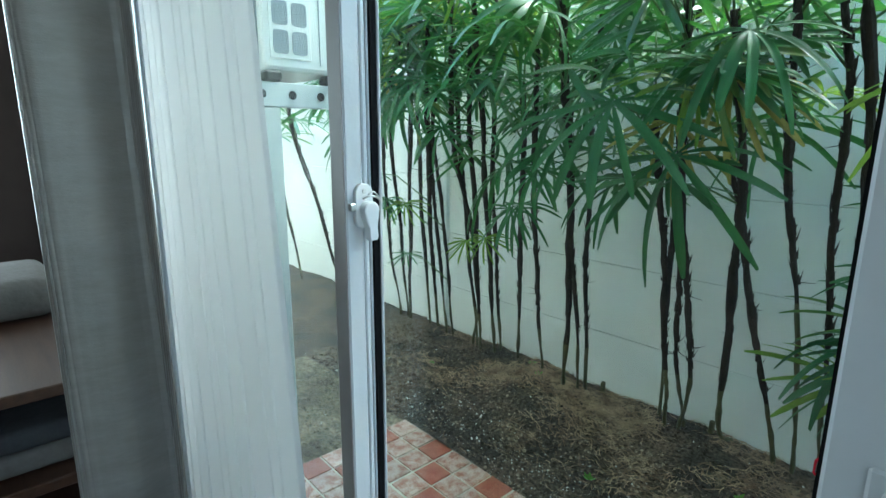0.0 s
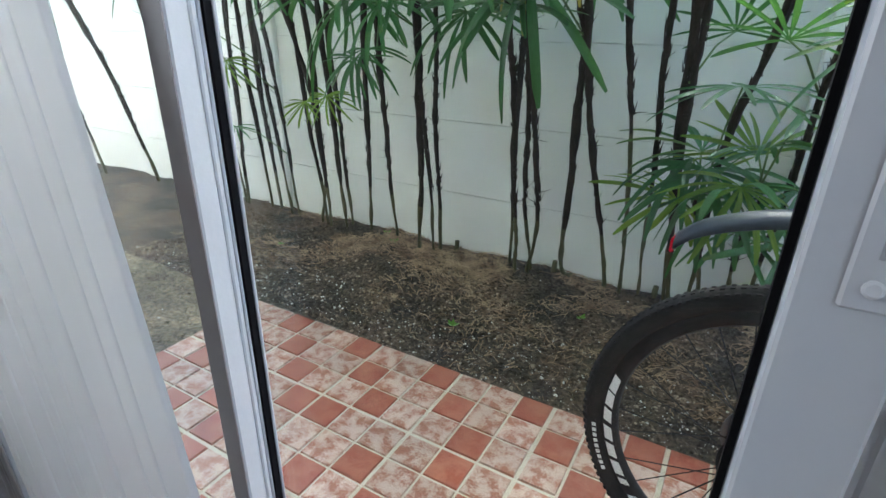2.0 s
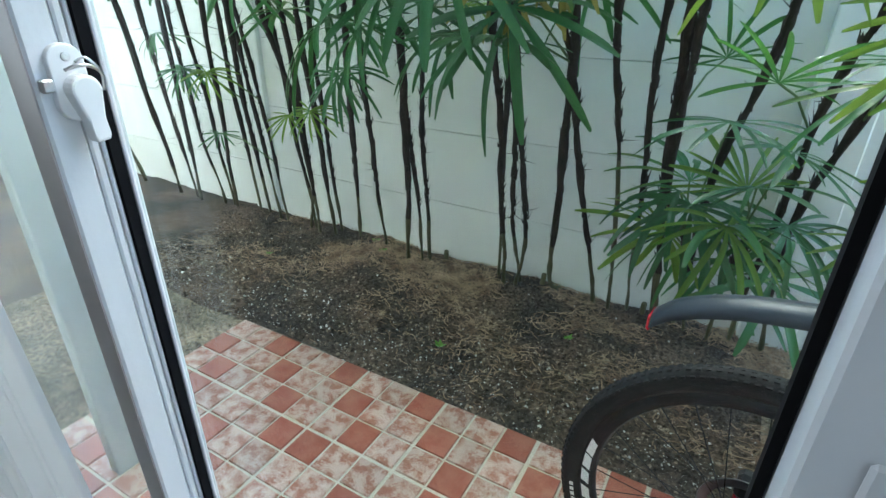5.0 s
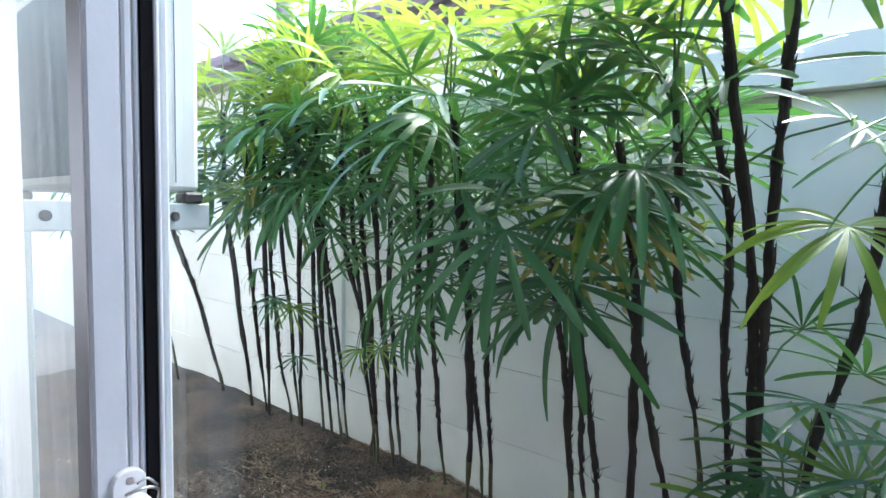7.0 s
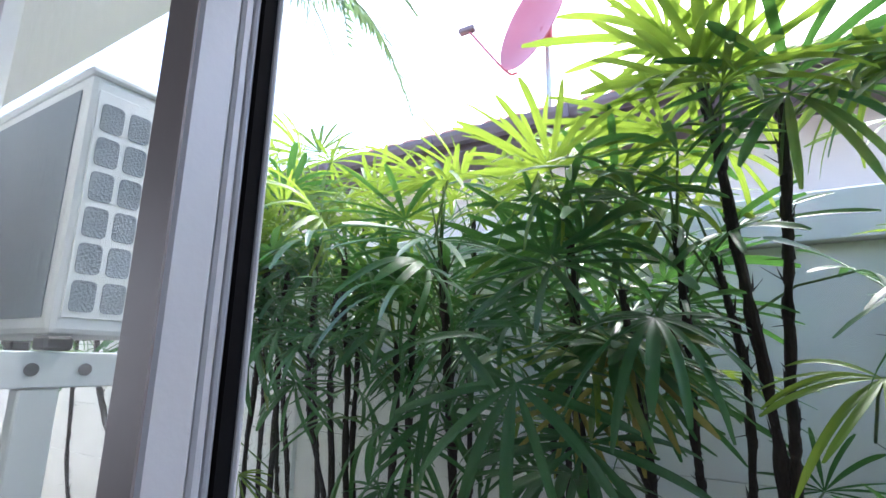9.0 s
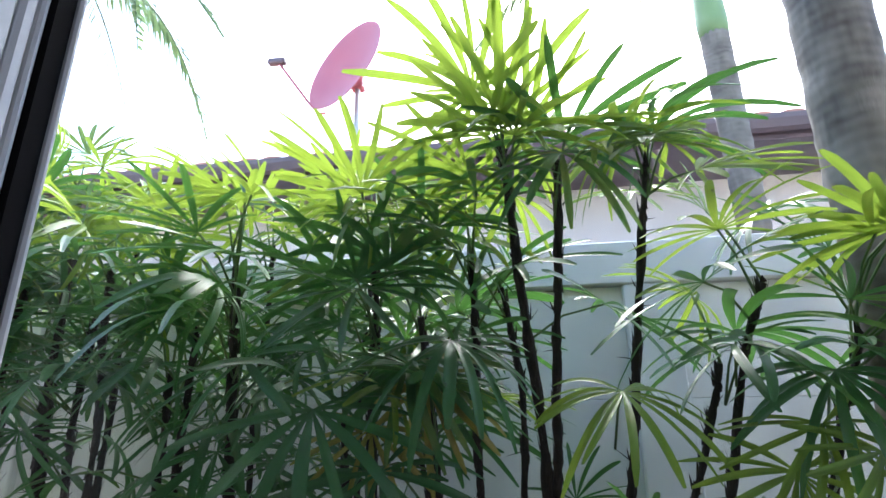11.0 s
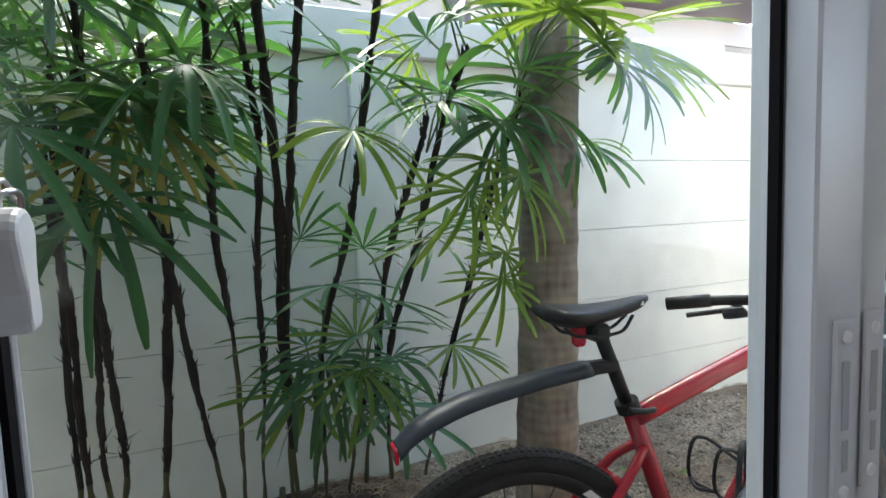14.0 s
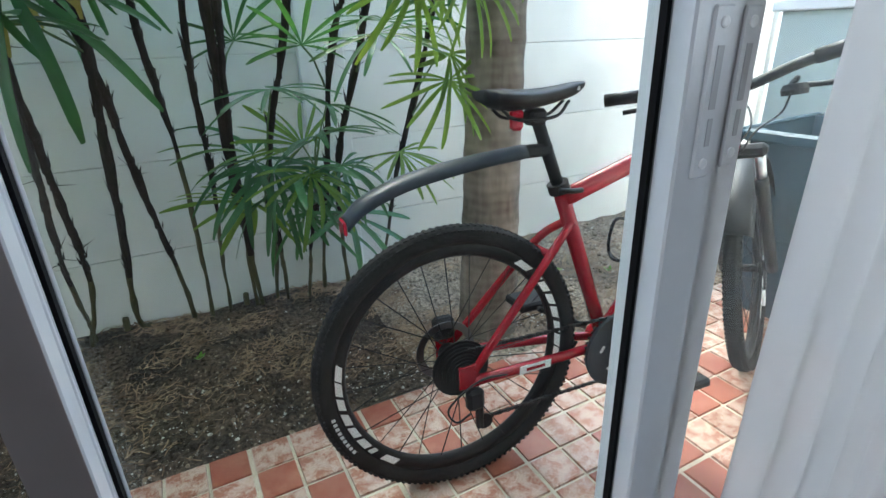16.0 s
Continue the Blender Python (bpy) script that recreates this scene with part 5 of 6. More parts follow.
    part("brake_disc", lathe([(0.055, 0.047), (0.072, 0.047), (0.072, 0.049), (0.055, 0.049)], 32, axis="Y", closed=True), M_STEEL, w, "dark steel brake disc")
    if cassette:
        for k, r in enumerate((0.066, 0.060, 0.054, 0.048, 0.042, 0.036, 0.031, 0.026)):
            part("sprocket", lathe([(0.012, -0.036 - 0.0042 * k), (r, -0.036 - 0.0042 * k), (r, -0.038 - 0.0042 * k), (0.012, -0.038 - 0.0042 * k)], 34, axis="Y"), M_BLACK, w)
    return w


wheel(bike, Matrix.Translation((0, 0, WR)) @ pose(0, 0, 0, 0, 178, 0), True)
BB, SEAT, HEADT, HEADB = (0.405, 0, 0.262), (0.272, 0, 0.655), (0.737, 0, 0.805), (0.768, 0, 0.69)


def pipe_of(name, pts, r, mat, label="", flat=1.0, n=14, parent=bike):
    return part(name, tube(spline(pts, 6) if len(pts) > 2 else pts, r, n, flat=flat), mat, parent, label, smooth=True)


fr = pipe_of("frame", [(BB[0], 0, BB[2]), (SEAT[0], 0, SEAT[2])], 0.0175, M_RED, "glossy red frame")
pipe_of("top_tube", [(SEAT[0] + 0.004, 0, SEAT[2] - 0.015), (0.5, 0, 0.708), (HEADT[0], 0, HEADT[2] - 0.03)], 0.0205, M_RED, parent=fr)
pipe_of("down_tube", [(BB[0], 0, BB[2]), (0.6, 0, 0.505), (HEADB[0] - 0.006, 0, HEADB[2] + 0.02)], 0.026, M_RED, parent=fr)
pipe_of("head_tube", [HEADB, HEADT], 0.024, M_RED, parent=fr)
part("bottom_bracket", lathe([(0.025, -0.04), (0.025, 0.04)], 20, axis="Y"), M_RED, fr, smooth=False, matrix=Matrix.Translation(BB))
for s in (-1, 1):
    pipe_of("chain_stay", [(BB[0] - 0.02, s * 0.025, BB[2]), (0.25, s * 0.045, 0.275), (0.02, s * 0.066, WR - 0.02)], 0.0115, M_RED, parent=fr)
    pipe_of("seat_stay", [(0.292, s * 0.012, 0.585), (0.22, s * 0.04, 0.53), (0.02, s * 0.066, WR + 0.005)], 0.0095, M_RED, parent=fr)
    part("dropout", box(-0.018, 0.03, s * 0.066 - 0.004, s * 0.066 + 0.004, WR - 0.035, WR + 0.022, 0.003), M_RED, fr)
pipe_of("stay_bridge", [(0.222, -0.04, 0.53), (0.222, 0.04, 0.53)], 0.009, M_RED, parent=fr)
part("stay_decal", box(0.10, 0.185, -0.0818, -0.0806, 0.2835, 0.3025), M_DECAL, fr, "white panel with a red mark", matrix=pose(0, 0, 0, 0, 4, 5.2))
part("stay_mark", box(0.118, 0.168, -0.0824, -0.0819, 0.289, 0.2965), M_RED, fr, matrix=pose(0, 0, 0, 0, 4, 5.2))
for k in range(5):
    part("tube_mark", box(-0.006, 0.006, -0.0215, -0.0207, -0.007, 0.007), M_DECAL, fr, matrix=pose(0.60 + 0.018 * k, 0, 0.772 + 0.0056 * k, 0, -17, 0))
part("white_flash", tube([(0.56, -0.004, 0.475), (0.72, -0.004, 0.665)], 0.0245, 14), M_DECAL, fr, "white painted section", smooth=True)

# saddle, post, clamps
sad = part("saddle", bmesh.new(), M_BLACK, bike, "black padded saddle")
bm = bmesh.new()
secs = []
for k in range(13):
    t = k / 12
    x = 0.095 + 0.225 * t
    w = 0.064 * (1 - t) ** 1.2 * (0.55 + 0.45 * math.sin(min(1, t * 5 + 0.25) * math.pi / 2)) + 0.019 * min(1, (1.03 - t) * 6) ** 0.5
    zc = 0.862 + 0.010 * (1 - t) ** 3 + 0.018 * t - 0.007 * math.sin(math.pi * t)
    th_ = (0.027 - 0.012 * t) * (0.35 + 0.65 * min(1, t * 6 + 0.1) ** 0.5) * min(1, (1.04 - t) * 7) ** 0.5
    secs.append([bm.verts.new((x, w * c, zc + (th_ * 0.55 if s > 0 else th_ * 1.2) * s)) for c, s in ((math.cos(a), math.sin(a)) for a in (2 * math.pi * q / 16 for q in range(16)))])
for a, c in zip(secs, secs[1:]):
    for q in range(16):
        bm.faces.new((a[q], a[(q + 1) % 16], c[(q + 1) % 16], c[q]))
bm.faces.new(secs[0][::-1]); bm.faces.new(secs[-1])
bmesh.ops.recalc_face_normals(bm, faces=bm.faces)
bm.to_mesh(sad.data); bm.free()
sad.data.polygons.foreach_set("use_smooth", [True] * len(sad.data.polygons))
part("saddle_mark", box(0.262, 0.298, -0.0222, -0.0205, 0.868, 0.876), M_DECAL, sad, "small white mark")
for s in (-1, 1):
    pipe_of("saddle_rail", [(0.12, s * 0.022, 0.842), (0.15, s * 0.022, 0.822), (0.24, s * 0.02, 0.820), (0.28, s * 0.01, 0.848)], 0.0035, M_BLACK, n=8, parent=sad)
post = pipe_of("seat_post", [(0.268, 0, 0.66), (0.208, 0, 0.822)], 0.0135, M_BLACK, "black seat post")
part("post_head", box(0.185, 0.225, -0.02, 0.02, 0.805, 0.838, 0.007), M_BLACK, post)
part("seat_clamp", lathe([(0.024, -0.011), (0.024, 0.011)], 18), M_BLACK, bike, matrix=Matrix.Translation((0.2655, 0, 0.668)) @ pose(0, 0, 0, 0, -20, 0))
pipe_of("clamp_lever", [(0.25, -0.026, 0.668), (0.275, -0.034, 0.664), (0.305, -0.03, 0.662)], 0.006, M_BLACK, n=8)
part("tail_light", box(0.150, 0.175, -0.012, 0.012, 0.798, 0.84, 0.006), M_REFLECT, bike, "red tail reflector", matrix=pose(0, 0, 0, 0, 0, 0))

# clip-on rear mudguard
gp = spline([(-0.205, 0, 0.660), (-0.165, 0, 0.692), (-0.08, 0, 0.723), (0.05, 0, 0.744), (0.175, 0, 0.755)], 7)
bm = bmesh.new()
rows = []
for k, p in enumerate(gp):
    t = k / (len(gp) - 1)
    w = 0.026 + 0.004 * math.sin(3.1 * t)
    rows.append([bm.verts.new((p.x, w * c, p.y + p.z + h)) for c, h in ((-1.0, -0.011), (-0.92, -0.001), (-0.6, 0.007), (0, 0.010), (0.6, 0.007), (0.92, -0.001), (1.0, -0.011))])
for a, c in zip(rows, rows[1:]):
    for q in range(6):
        bm.faces.new((a[q], a[q + 1], c[q + 1], c[q]))
gd = part("rear_mudguard", bm, M_GUARD, bike, "grey plastic clip-on rear mudguard", smooth=True)
so_ = gd.modifiers.new("thickness", "SOLIDIFY"); so_.thickness = 0.004
part("end_cap", box(-0.212, -0.205, -0.022, 0.022, 0.640, 0.668, 0.003), M_REFLECT, gd, "red end cap")
part("guard_clamp", box(0.17, 0.245, -0.014, 0.014, 0.740, 0.766, 0.006), M_BLACK, gd)

# crankset, chain, gear
ring_y = -0.055
part("chain_guard", lathe([(0.012, ring_y - 0.012), (0.094, ring_y - 0.010), (0.096, ring_y - 0.006), (0.094, ring_y), (0.012, ring_y + 0.004)], 40, axis="Y"), M_GUARD, bike, "dark round chain guard", smooth=False, matrix=Matrix.Translation(BB))
for k in range(5):
    part("guard_slot", plate(0.020, 0.007, 0.003, 0.0008), M_DECAL, bike, matrix=Matrix.Translation(BB) @ pose(0, ring_y - 0.0112, 0, 90, 0, 0) @ pose(0, 0, 0, 0, 0, 72 * k + 20) @ Matrix.Translation((0.055, 0, 0)) @ pose(0, 0, 0, 0, 0, 70))
cr = bmesh.new()
for k in range(38):
    a = 2 * math.pi * k / 38
    own = bmesh.new()
    bmesh.ops.create_cube(own, size=1, matrix=Matrix.Translation(BB) @ Matrix.Rotation(-a, 4, "Y") @ Matrix.LocRotScale((0.082, ring_y + 0.012, 0), None, (0.012, 0.003, 0.007)))
    merge(cr, own)
part("chainring", cr, M_BLACK, bike)
for s, a in ((-1, 150), (1, -30)):
    d = Vector((-math.cos(radians(a)), 0, -math.sin(radians(a))))
    e = Vector(BB) + d * 0.155
    y = s * 0.075
    pipe_of("crank_arm", [(BB[0], y, BB[2]), (e.x, y * 1.08, e.z)], 0.0105, M_BLACK, flat=0.7, n=10)
    part("pedal", box(e.x - 0.045, e.x + 0.045, y * 1.08 + s * 0.012, y * 1.08 + s * 0.10, e.z - 0.012, e.z + 0.012, 0.006), M_BLACK, bike)
ch = bmesh.new()
for path, n_ in (([(0.05, -0.047, WR - 0.135), (0.405, -0.047, BB[2] - 0.083)], 34), ([(0.0, -0.047, WR + 0.045), (0.405, -0.047, BB[2] + 0.083)], 38)):
    a, c = Vector(path[0]), Vector(path[1])
    for k in range(n_):
        p = a.lerp(c, (k + 0.5) / n_)
        own = bmesh.new()
        bmesh.ops.create_cube(own, size=1, matrix=Matrix.LocRotScale(p, Euler((0, -math.atan2((c - a).z, (c - a).x), 0)), (0.0085, 0.006, 0.008 if k % 2 else 0.0055)))
        merge(ch, own)
tagged(part("chain", ch, M_BLACK, bike), kind="stuff")
der = part("rear_derailleur", box(-0.005, 0.035, -0.085, -0.06, WR - 0.085, WR - 0.035, 0.008), M_BLACK, bike, "black rear gear mechanism")
part("cage", box(0.025, 0.042, -0.06, -0.045, WR - 0.155, WR - 0.07, 0.004), M_BLACK, der)
for x, z in ((0.02, WR - 0.085), (0.045, WR - 0.14)):
    part("jockey_wheel", lathe([(0.004, -0.056), (0.019, -0.056), (0.019, -0.051), (0.004, -0.051)], 16, axis="Y"), M_BLACK, der, matrix=Matrix.Translation((x, 0, z)))
pipe_of("gear_cable", [(0.10, -0.068, 0.285), (0.02, -0.085, 0.30), (-0.05, -0.085, 0.255), (-0.035, -0.085, 0.215), (0.0, -0.08, 0.222)], 0.0024, M_BLACK, n=6)
part("brake_caliper", box(-0.02, 0.03, 0.055, 0.085, WR + 0.02, WR + 0.075, 0.008), M_BLACK, bike)

# fork, front wheel, bars: turned to the left about the steering axis
steer_axis = (Vector(HEADT) - Vector(HEADB)).normalized()
steer = Matrix.Translation(HEADB) @ Matrix.Rotation(radians(33), 4, steer_axis) @ Matrix.Translation(-Vector(HEADB))


def steered(ob):
    ob.matrix_basis = steer @ ob.matrix_basis
    return ob


FH = (1.035, 0, WR)
steered(wheel(bike, Matrix.Translation(FH) @ pose(0, 0, 0, 0, 40, 0), False))
for s in (-1, 1):
    steered(pipe_of("fork_leg", [(0.805, s * 0.062, 0.615), (0.90, s * 0.062, 0.48), (1.03, s * 0.062, WR)], 0.0165, M_BLACK, "black suspension fork"))
    steered(pipe_of("fork_stanchion", [(0.775, s * 0.062, 0.69), (0.83, s * 0.062, 0.58)], 0.0125, M_CHROME))
steered(part("fork_crown", box(0.755, 0.805, -0.08, 0.08, 0.672, 0.705, 0.01), M_BLACK, bike))
fg = bmesh.new()
rows = []
for k in range(15):
    a = radians(150 - 125 * k / 14)
    rr = WR + 0.035
    rows.append([fg.verts.new((FH[0] + (rr + h) * math.cos(a), w, FH[2] + (rr + h) * math.sin(a))) for w, h in ((-0.046, -0.022), (-0.038, 0.0), (0, 0.008), (0.038, 0.0), (0.046, -0.022))])
for a, c in zip(rows, rows[1:]):
    for q in range(4):
        fg.faces.new((a[q], a[q + 1], c[q + 1], c[q]))
fgo = steered(part("front_mudguard", fg, M_BLACK, bike, "dark plastic front mudguard", smooth=True))
so_ = fgo.modifiers.new("thickness", "SOLIDIFY"); so_.thickness = 0.004
steered(part("front_reflector", lathe([(0.0, 0), (0.024, 0), (0.022, 0.006), (0, 0.008)], 20, axis="Y"), M_DECAL, bike, "white oval reflector", matrix=Matrix.Translation((0.97, -0.05, 0.24))))
STEM = (0.735, 0, 0.842)
steered(pipe_of("stem", [(HEADT[0], 0, HEADT[2]), (0.730, 0, 0.825), STEM], 0.016, M_BLACK))
bar = steered(pipe_of("handlebar", [(STEM[0] - 0.045, 0.27, STEM[2] + 0.018), (STEM[0] - 0.02, 0.15, STEM[2] + 0.012), (STEM[0], 0.04, STEM[2]), (STEM[0], -0.04, STEM[2]), (STEM[0] - 0.02, -0.15, STEM[2] + 0.033), (STEM[0] - 0.045, -0.27, STEM[2] + 0.055)], 0.0125, M_BLACK, "black handlebar"))
for s in (-1, 1):
    pipe_of("grip", [(STEM[0] - 0.046, s * 0.275, STEM[2] + (0.018 if s > 0 else 0.056)), (STEM[0] - 0.031, s * 0.175, STEM[2] + (0.015 if s > 0 else 0.039))], 0.0165, M_BLACK, "black rubber grip", parent=bar)
    pipe_of("brake_lever", [(STEM[0] + 0.0, s * 0.14, STEM[2] + 0.002), (STEM[0] + 0.035, s * 0.135, STEM[2] - 0.014), (STEM[0] + 0.012, s * 0.25, STEM[2] - 0.02)], 0.0065, M_BLACK, parent=bar, n=8)
    part("shifter", lathe([(0.0, -0.012), (0.026, -0.012), (0.028, 0.0), (0.022, 0.012), (0.0, 0.013)], 18), M_BLACK, bar, matrix=Matrix.Translation((STEM[0] - 0.0, s * 0.135, STEM[2] - 0.022)))
part("bell", box(-0.028, 0.028, -0.012, 0.012, -0.02, 0.02, 0.006), M_BLACK, bar, matrix=pose(STEM[0] + 0.0, 0.06, STEM[2] + 0.045, 0, 0, 0))
pipe_of("brake_cable", [(STEM[0] + 0.02, 0.14, STEM[2] - 0.01), (STEM[0] + 0.10, 0.05, STEM[2] - 0.03), (0.79, -0.03, 0.76), (0.74, -0.03, 0.70)], 0.0025, M_BLACK, n=6)
pipe_of("gear_cable", [(STEM[0] + 0.02, -0.14, STEM[2] - 0.01), (STEM[0] + 0.11, -0.06, STEM[2] - 0.06), (0.80, -0.035, 0.74), (0.76, -0.035, 0.69)], 0.0025, M_BLACK, n=6)
# bottle cage on the down tube, kickstand
cg = part("bottle_cage", bmesh.new(), M_BLACK, bike, "black wire bottle cage")
bm = bmesh.new()
for y in (-0.035, 0.035):
    tube(spline([(0.50, y, 0.43), (0.44, y, 0.475), (0.45, y, 0.55), (0.49, y, 0.55), (0.55, y * 0.4, 0.50)], 4), 0.004, 6, bm)
tube(spline([(0.44, -0.035, 0.475), (0.425, 0, 0.47), (0.44, 0.035, 0.475)], 4), 0.004, 6, bm)
bm.to_mesh(cg.data); bm.free()
mp = part("mini_pump", tube([(0.455, -0.045, 0.425), (0.545, -0.045, 0.535)], 0.0125, 14), M_RED, bike, "small red hand pump beside the bottle cage", smooth=True)
part("pump_head", tube([(0.541, -0.045, 0.530), (0.556, -0.045, 0.549)], 0.0145, 14), M_BLACK, mp, smooth=True)
part("pump_sleeve", tube([(0.436, -0.045, 0.402), (0.458, -0.045, 0.429)], 0.0135, 14), M_CHROME, mp, smooth=True)
part("frame_label", plate(0.085, 0.026, 0.006, 0.001), M_BLACK, fr, "black label with white bars", matrix=pose(0.475, -0.0275, 0.345, 90, 0, 0) @ pose(0, 0, 0, 0, 0, 49))
for k in range(3):
    part("label_bar", plate(0.014, 0.010, 0.001, 0.0006), M_DECAL, fr, matrix=pose(0.475, -0.0288, 0.345, 90, 0, 0) @ pose(0, 0, 0, 0, 0, 49) @ Matrix.Translation((-0.026 + 0.026 * k, 0, 0)))
pipe_of("kickstand", [(0.36, 0.05, 0.24), (0.33, 0.14, 0.07), (0.32, 0.165, 0.012)], 0.008, M_BLACK, n=8)

# yellow floor pump standing beside the bicycle
pump = thing("floor_pump", "yellow floor pump with black head and grey handle", "pump", pose(2.03, -0.50, 0.0, 0, 4, 25))
part("barrel", tube([(0, 0, 0.03), (0, 0, 0.44)], 0.019, 16), M_YELLOW, pump, smooth=True)
part("collar", tube([(0, 0, 0.44), (0, 0, 0.50)], 0.021, 14), M_BLACK, pump, smooth=True)
part("rod", tube([(0, 0, 0.50), (0, 0, 0.52)], 0.007, 8), M_CHROME, pump)
part("handle", tube(spline([(-0.11, 0, 0.519), (-0.05, 0, 0.533), (0, 0, 0.535), (0.05, 0, 0.533), (0.11, 0, 0.519)], 4), 0.014, 10), M_GUARD, pump, "grey handle", smooth=True)
part("base", box(-0.09, 0.09, -0.03, 0.03, 0.0, 0.03, 0.006), M_BLACK, pump)
part("gauge", lathe([(0.0, 0.0), (0.032, 0.0), (0.034, 0.01), (0.032, 0.02), (0.0, 0.02)], 24, axis="Y"), M_BLACK, pump, matrix=Matrix.Translation((-0.06, -0.05, 0.07)))
part("gauge_face", lathe([(0.0, 0.0), (0.028, 0.0), (0.028, 0.001)], 24, axis="Y"), M_DECAL, pump, "white gauge dial", matrix=Matrix.Translation((-0.06, -0.0512, 0.07)))
part("hose", tube(spline([(0.03, 0, 0.05), (0.09, 0.02, 0.25), (0.05, 0.02, 0.56), (0.0, 0.02, 0.60), (-0.05, 0.015, 0.50)], 6), 0.006, 8), M_BLACK, pump, smooth=True)

# clothes rack far down the alley
rack = thing("clothes_rack", "pale metal clothes rack far down the alley", "clothes rack", pose(-5.2, 0.2, -0.06))
for x in (-0.4, 0.4):
    for y in (-0.25, 0.25):
        part("leg", tube([(x, y, 0), (x, -y * 0.2, 1.1)], 0.012, 6), M_GALV, rack)
for y in (-0.25, 0.0, 0.25):
    part("bar", tube([(-0.4, y, 0.9), (0.4, y, 0.9)], 0.01, 6), M_GALV, rack)
part("towel", box(-0.2, 0.2, -0.02, 0.02, 0.45, 0.92, 0.01), M_BIN, rack, "hanging blue-grey towel")
# extra height is added to hide the low sky and dim the alley
tagged(part("wall_alley_end", box(-9.2, -9.0, -4.0, 3.0, -0.1, 4.5), M_WALL), "white wall closing the alley, made tall to block low sky", "wall", kind="structure")

# ---- litter on the soil ----


def clods(n, x0, x1, y0, y1, s0, s1, label, seed, mat=M_SOIL):
    """Small uneven lumps of earth."""
    r = random.Random(seed)
    verts, faces = [], []
    for _ in range(n):
        x, y = r.uniform(x0, x1), r.uniform(y0, y1)
        s = s0 + (s1 - s0) * r.random() ** 3
        z, base = soil_height(x, y), len(verts)
        for ring, h in ((1.0, -0.2), (0.8, 0.35)):
            verts += [(x + s * ring * r.uniform(0.6, 1.2) * math.cos(1.047 * k), y + s * ring * r.uniform(0.6, 1.2) * math.sin(1.047 * k), z + s * h * r.uniform(0.7, 1.4)) for k in range(6)]
        verts.append((x + s * r.uniform(-0.2, 0.2), y, z + s * r.uniform(0.45, 0.75)))
        faces += [(base + k, base + (k + 1) % 6, base + 6 + (k + 1) % 6, base + 6 + k) for k in range(6)]
        faces += [(base + 6 + k, base + 6 + (k + 1) % 6, base + 12) for k in range(6)]
    me = bpy.data.meshes.new("soil_clods")
    me.from_pydata(verts, [], faces)
    me.materials.append(mat)
    return tagged(new("soil_clods", me), label, "soil", kind="stuff")


clods(6500, -0.9, 1.75, 0.012, 0.84, 0.002, 0.016, "small dark lumps of earth on the bed", 31)
clods(2200, 1.75, 4.4, 0.012, 0.84, 0.003, 0.018, "lumps of brown earth along the wall", 32, M_SOIL_BROWN)
clods(3000, -0.9, 1.75, 0.012, 0.6, 0.002, 0.009, "small dry brown crumbs on the bed", 34, M_SOIL_BROWN)
clods(900, -0.9, -0.012, -0.7, 0.0, 0.002, 0.010, "small sandy lumps beside the patio", 33, M_SANDY)


def strands(name, n, x0, x1, ys, length, label, seed):
    r = random.Random(seed)
    verts, faces = [], []
    for _ in range(n):
        x, y = r.uniform(x0, x1), min(WALL_Y - 0.01, max(0.02, r.gauss(*ys)))
        if noise.noise((x * 3.1, y * 5.0, 7.7)) < r.uniform(-0.3, 0.25):
            continue
        a, L, w = r.uniform(0, 6.283), r.uniform(0.4, 1.0) * length, r.uniform(0.0007, 0.0019)
        if r.random() < 0.6:
            a = r.gauss(0.2, 0.6)
        bend = r.uniform(-0.6, 0.6)
        base = len(verts)
        for k in range(4):
            t = k / 3 - 0.5
            px, py = x + math.cos(a + bend * t) * L * t, y + math.sin(a + bend * t) * L * t
            py = min(WALL_Y - 0.004, max(0.004, py))
            pz = soil_height(px, py) + 0.003 + r.uniform(0, 0.012)
            nx, ny = -math.sin(a) * w, math.cos(a) * w
            verts += [(px - nx, py - ny, pz), (px + nx, py + ny, pz + 0.0008)]
        faces += [(base + 2 * k, base + 2 * k + 1, base + 2 * k + 3, base + 2 * k + 2) for k in range(3)]
    me = bpy.data.meshes.new(name)
    me.from_pydata(verts, [], faces)
    me.materials.append(M_STRAW)
    return tagged(new(name, me), label, "straw", kind="stuff")


strands("straw_litter", 9500, -0.9, 2.2, (0.55, 0.13), 0.06, "dry brown straw and fibre litter at the palms' feet", 11)
strands("straw_litter", 900, -0.2, 2.4, (0.2, 0.12), 0.045, "loose dry straw scattered on dark soil", 12)
strands("straw_litter", 6000, -0.9, 2.2, (0.72, 0.09), 0.06, "dry straw drifted against the wall", 14)
strands("straw_litter", 4200, 1.7, 4.5, (0.45, 0.25), 0.09, "dry straw litter on soil by the wall", 13)


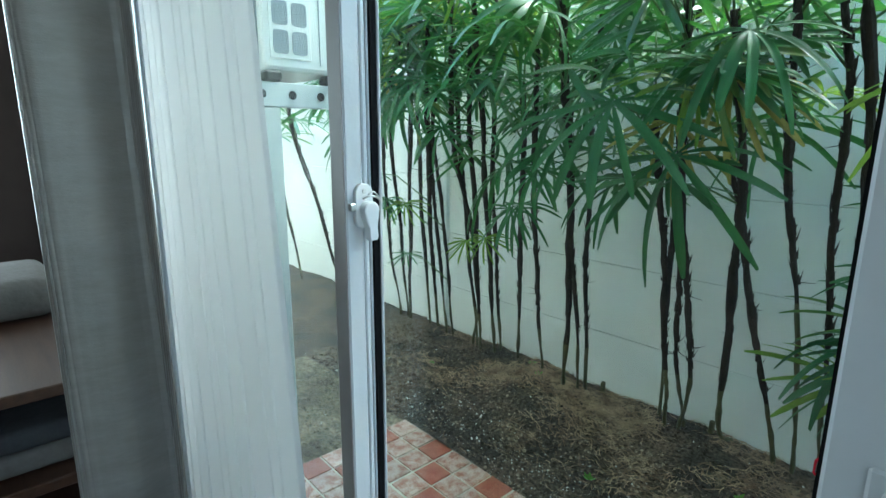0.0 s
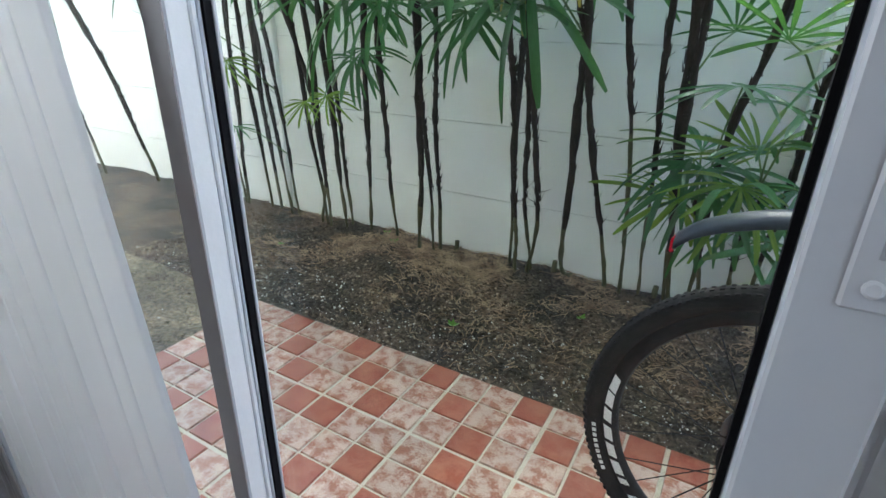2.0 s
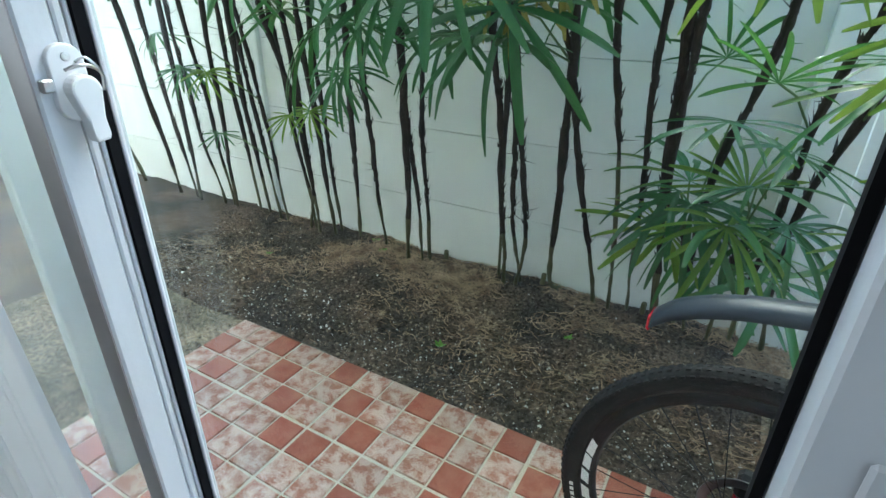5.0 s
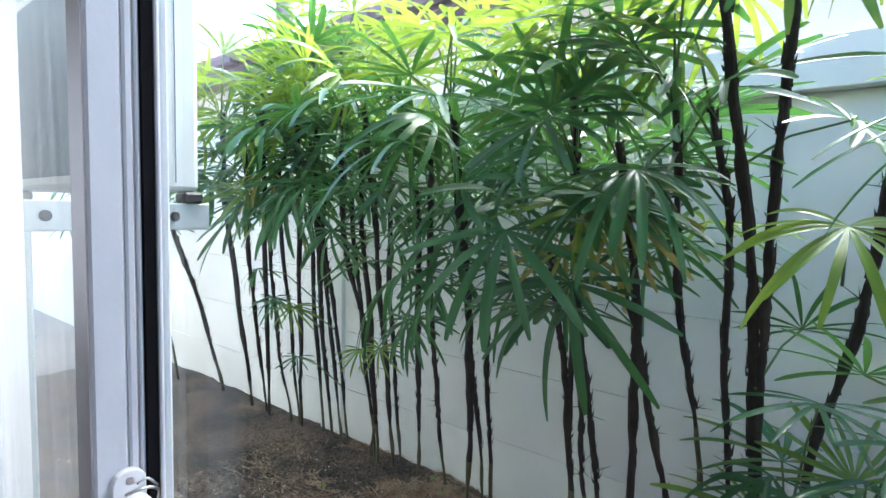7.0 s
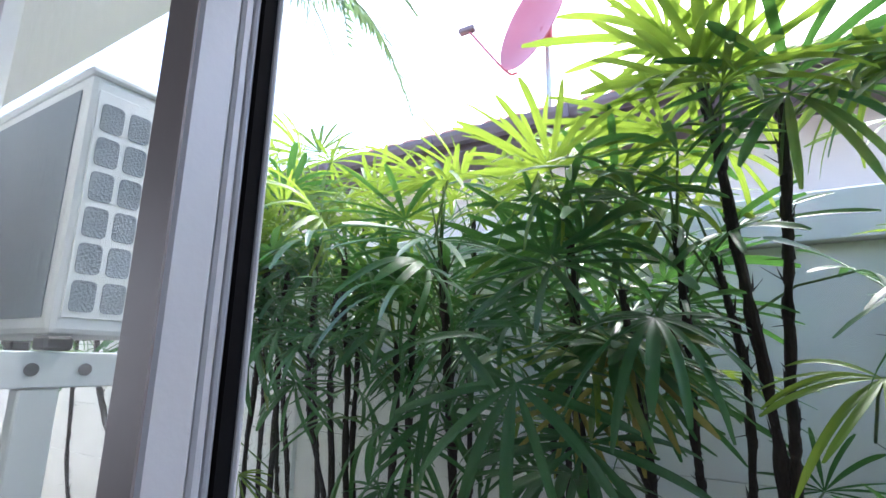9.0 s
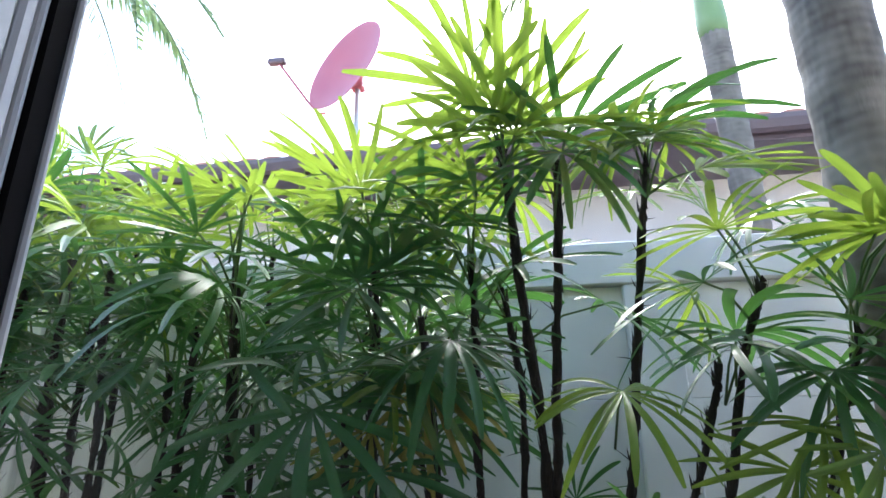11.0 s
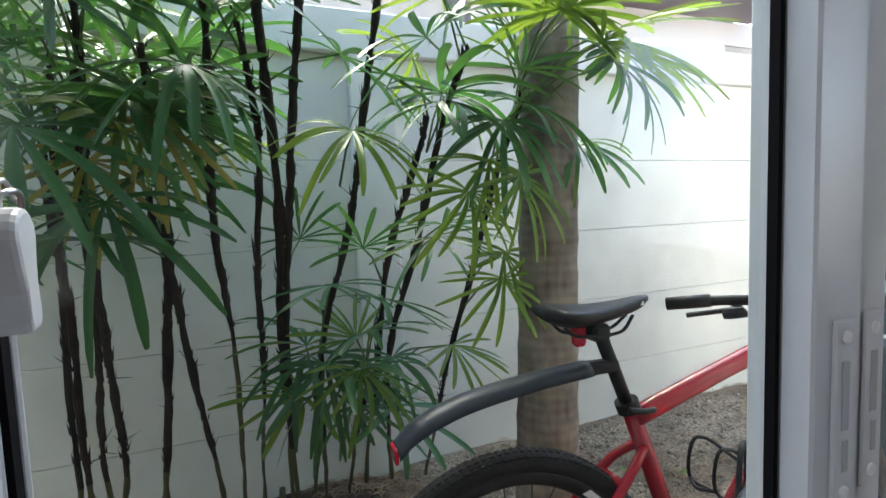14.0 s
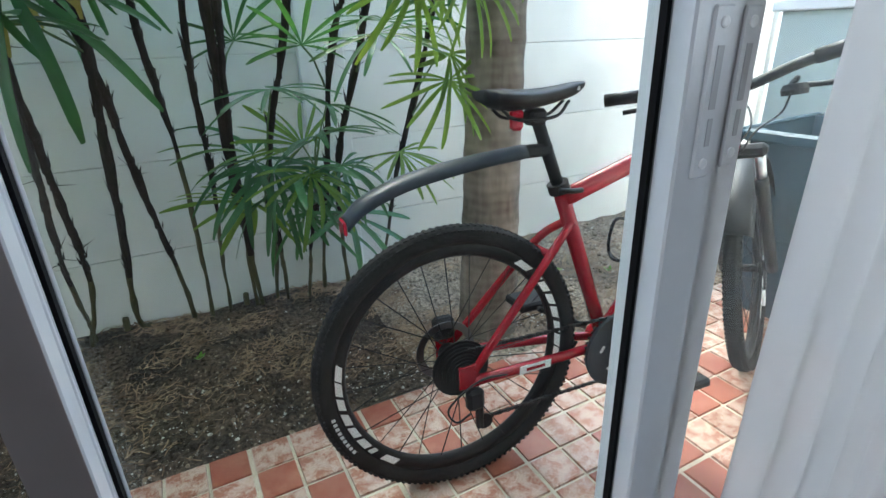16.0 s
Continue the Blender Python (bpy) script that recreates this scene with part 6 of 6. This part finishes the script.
def bits(name, n, x0, x1, y0, y1, s0, s1, label, seed):
    r = random.Random(seed)
    verts, faces = [], []
    for _ in range(n):
        x, y = r.uniform(x0, x1), r.uniform(y0, y1) ** (1 if y0 < 0 else 1.0)
        s = s0 + (s1 - s0) * r.random() ** 5
        z = soil_height(x, y)
        base = len(verts)
        ring = [(x + s * r.uniform(0.6, 1.2) * math.cos(q), y + s * r.uniform(0.5, 1.1) * math.sin(q)) for q in (1.2566 * k for k in range(5))]
        verts += [(px, py, z - 0.001) for px, py in ring] + [(x, y, z + s * 0.8)]
        faces += [(base + k, base + (k + 1) % 5, base + 5) for k in range(5)]
    me = bpy.data.meshes.new(name)
    me.from_pydata(verts, [], faces)
    me.materials.append(M_PEBBLE)
    return tagged(new(name, me), label, "shell bits", kind="stuff")


bits("shell_bits", 1500, -0.8, 2.3, 0.02, 0.34, 0.0012, 0.008, "small white shell bits and pebbles on the soil", 21)
bits("shell_bits", 2600, -0.6, 2.3, 0.01, 0.2, 0.001, 0.0045, "fine white grit scattered along the patio edge", 25)
bits("shell_bits", 350, -0.8, 2.3, 0.3, 0.8, 0.0012, 0.007, "small pale pebbles among straw", 22)
bits("shell_bits", 500, -2.6, -0.01, -0.75, 0.1, 0.0012, 0.006, "pale grit on the alley soil", 23)
bits("shell_bits", 500, 2.3, 4.2, 0.02, 0.8, 0.0015, 0.008, "pale grit and pebbles by the wall", 24)

for wx, wy in ((0.72, 0.26), (0.15, 0.7), (-0.35, 0.45), (1.12, 0.5), (2.75, 0.3), (2.6, 0.45), (0.05, 0.78)):
    wd = thing("weed", "small green weed sprouting from the soil", "weed", Matrix.Translation((wx, wy, soil_height(wx, wy))))
    for k in range(7):
        a = 0.9 * k + wx * 9
        L = rng.uniform(0.012, 0.028)
        bm = bmesh.new()
        d, s = Vector((math.cos(a), math.sin(a), 0.7)), Vector((-math.sin(a), math.cos(a), 0)) * L * 0.3
        bm.faces.new([bm.verts.new(v) for v in (Vector((0, 0, 0)), d * L * 0.5 + s, d * L, d * L * 0.5 - s)])
        part("leaf", bm, M_WEED, wd)

# cut cane stubs at the wall's foot
for sx, sy in ((0.42, 0.83), (0.9, 0.84), (1.32, 0.83)):
    tagged(part("cane_stub", tube([(0, 0, -0.02), (0.004, 0, 0.05)], [0.013, 0.011], 8), M_CANE, matrix=Matrix.Translation((sx, sy, soil_height(sx, sy)))), "short cut cane stub in the soil", "stub")

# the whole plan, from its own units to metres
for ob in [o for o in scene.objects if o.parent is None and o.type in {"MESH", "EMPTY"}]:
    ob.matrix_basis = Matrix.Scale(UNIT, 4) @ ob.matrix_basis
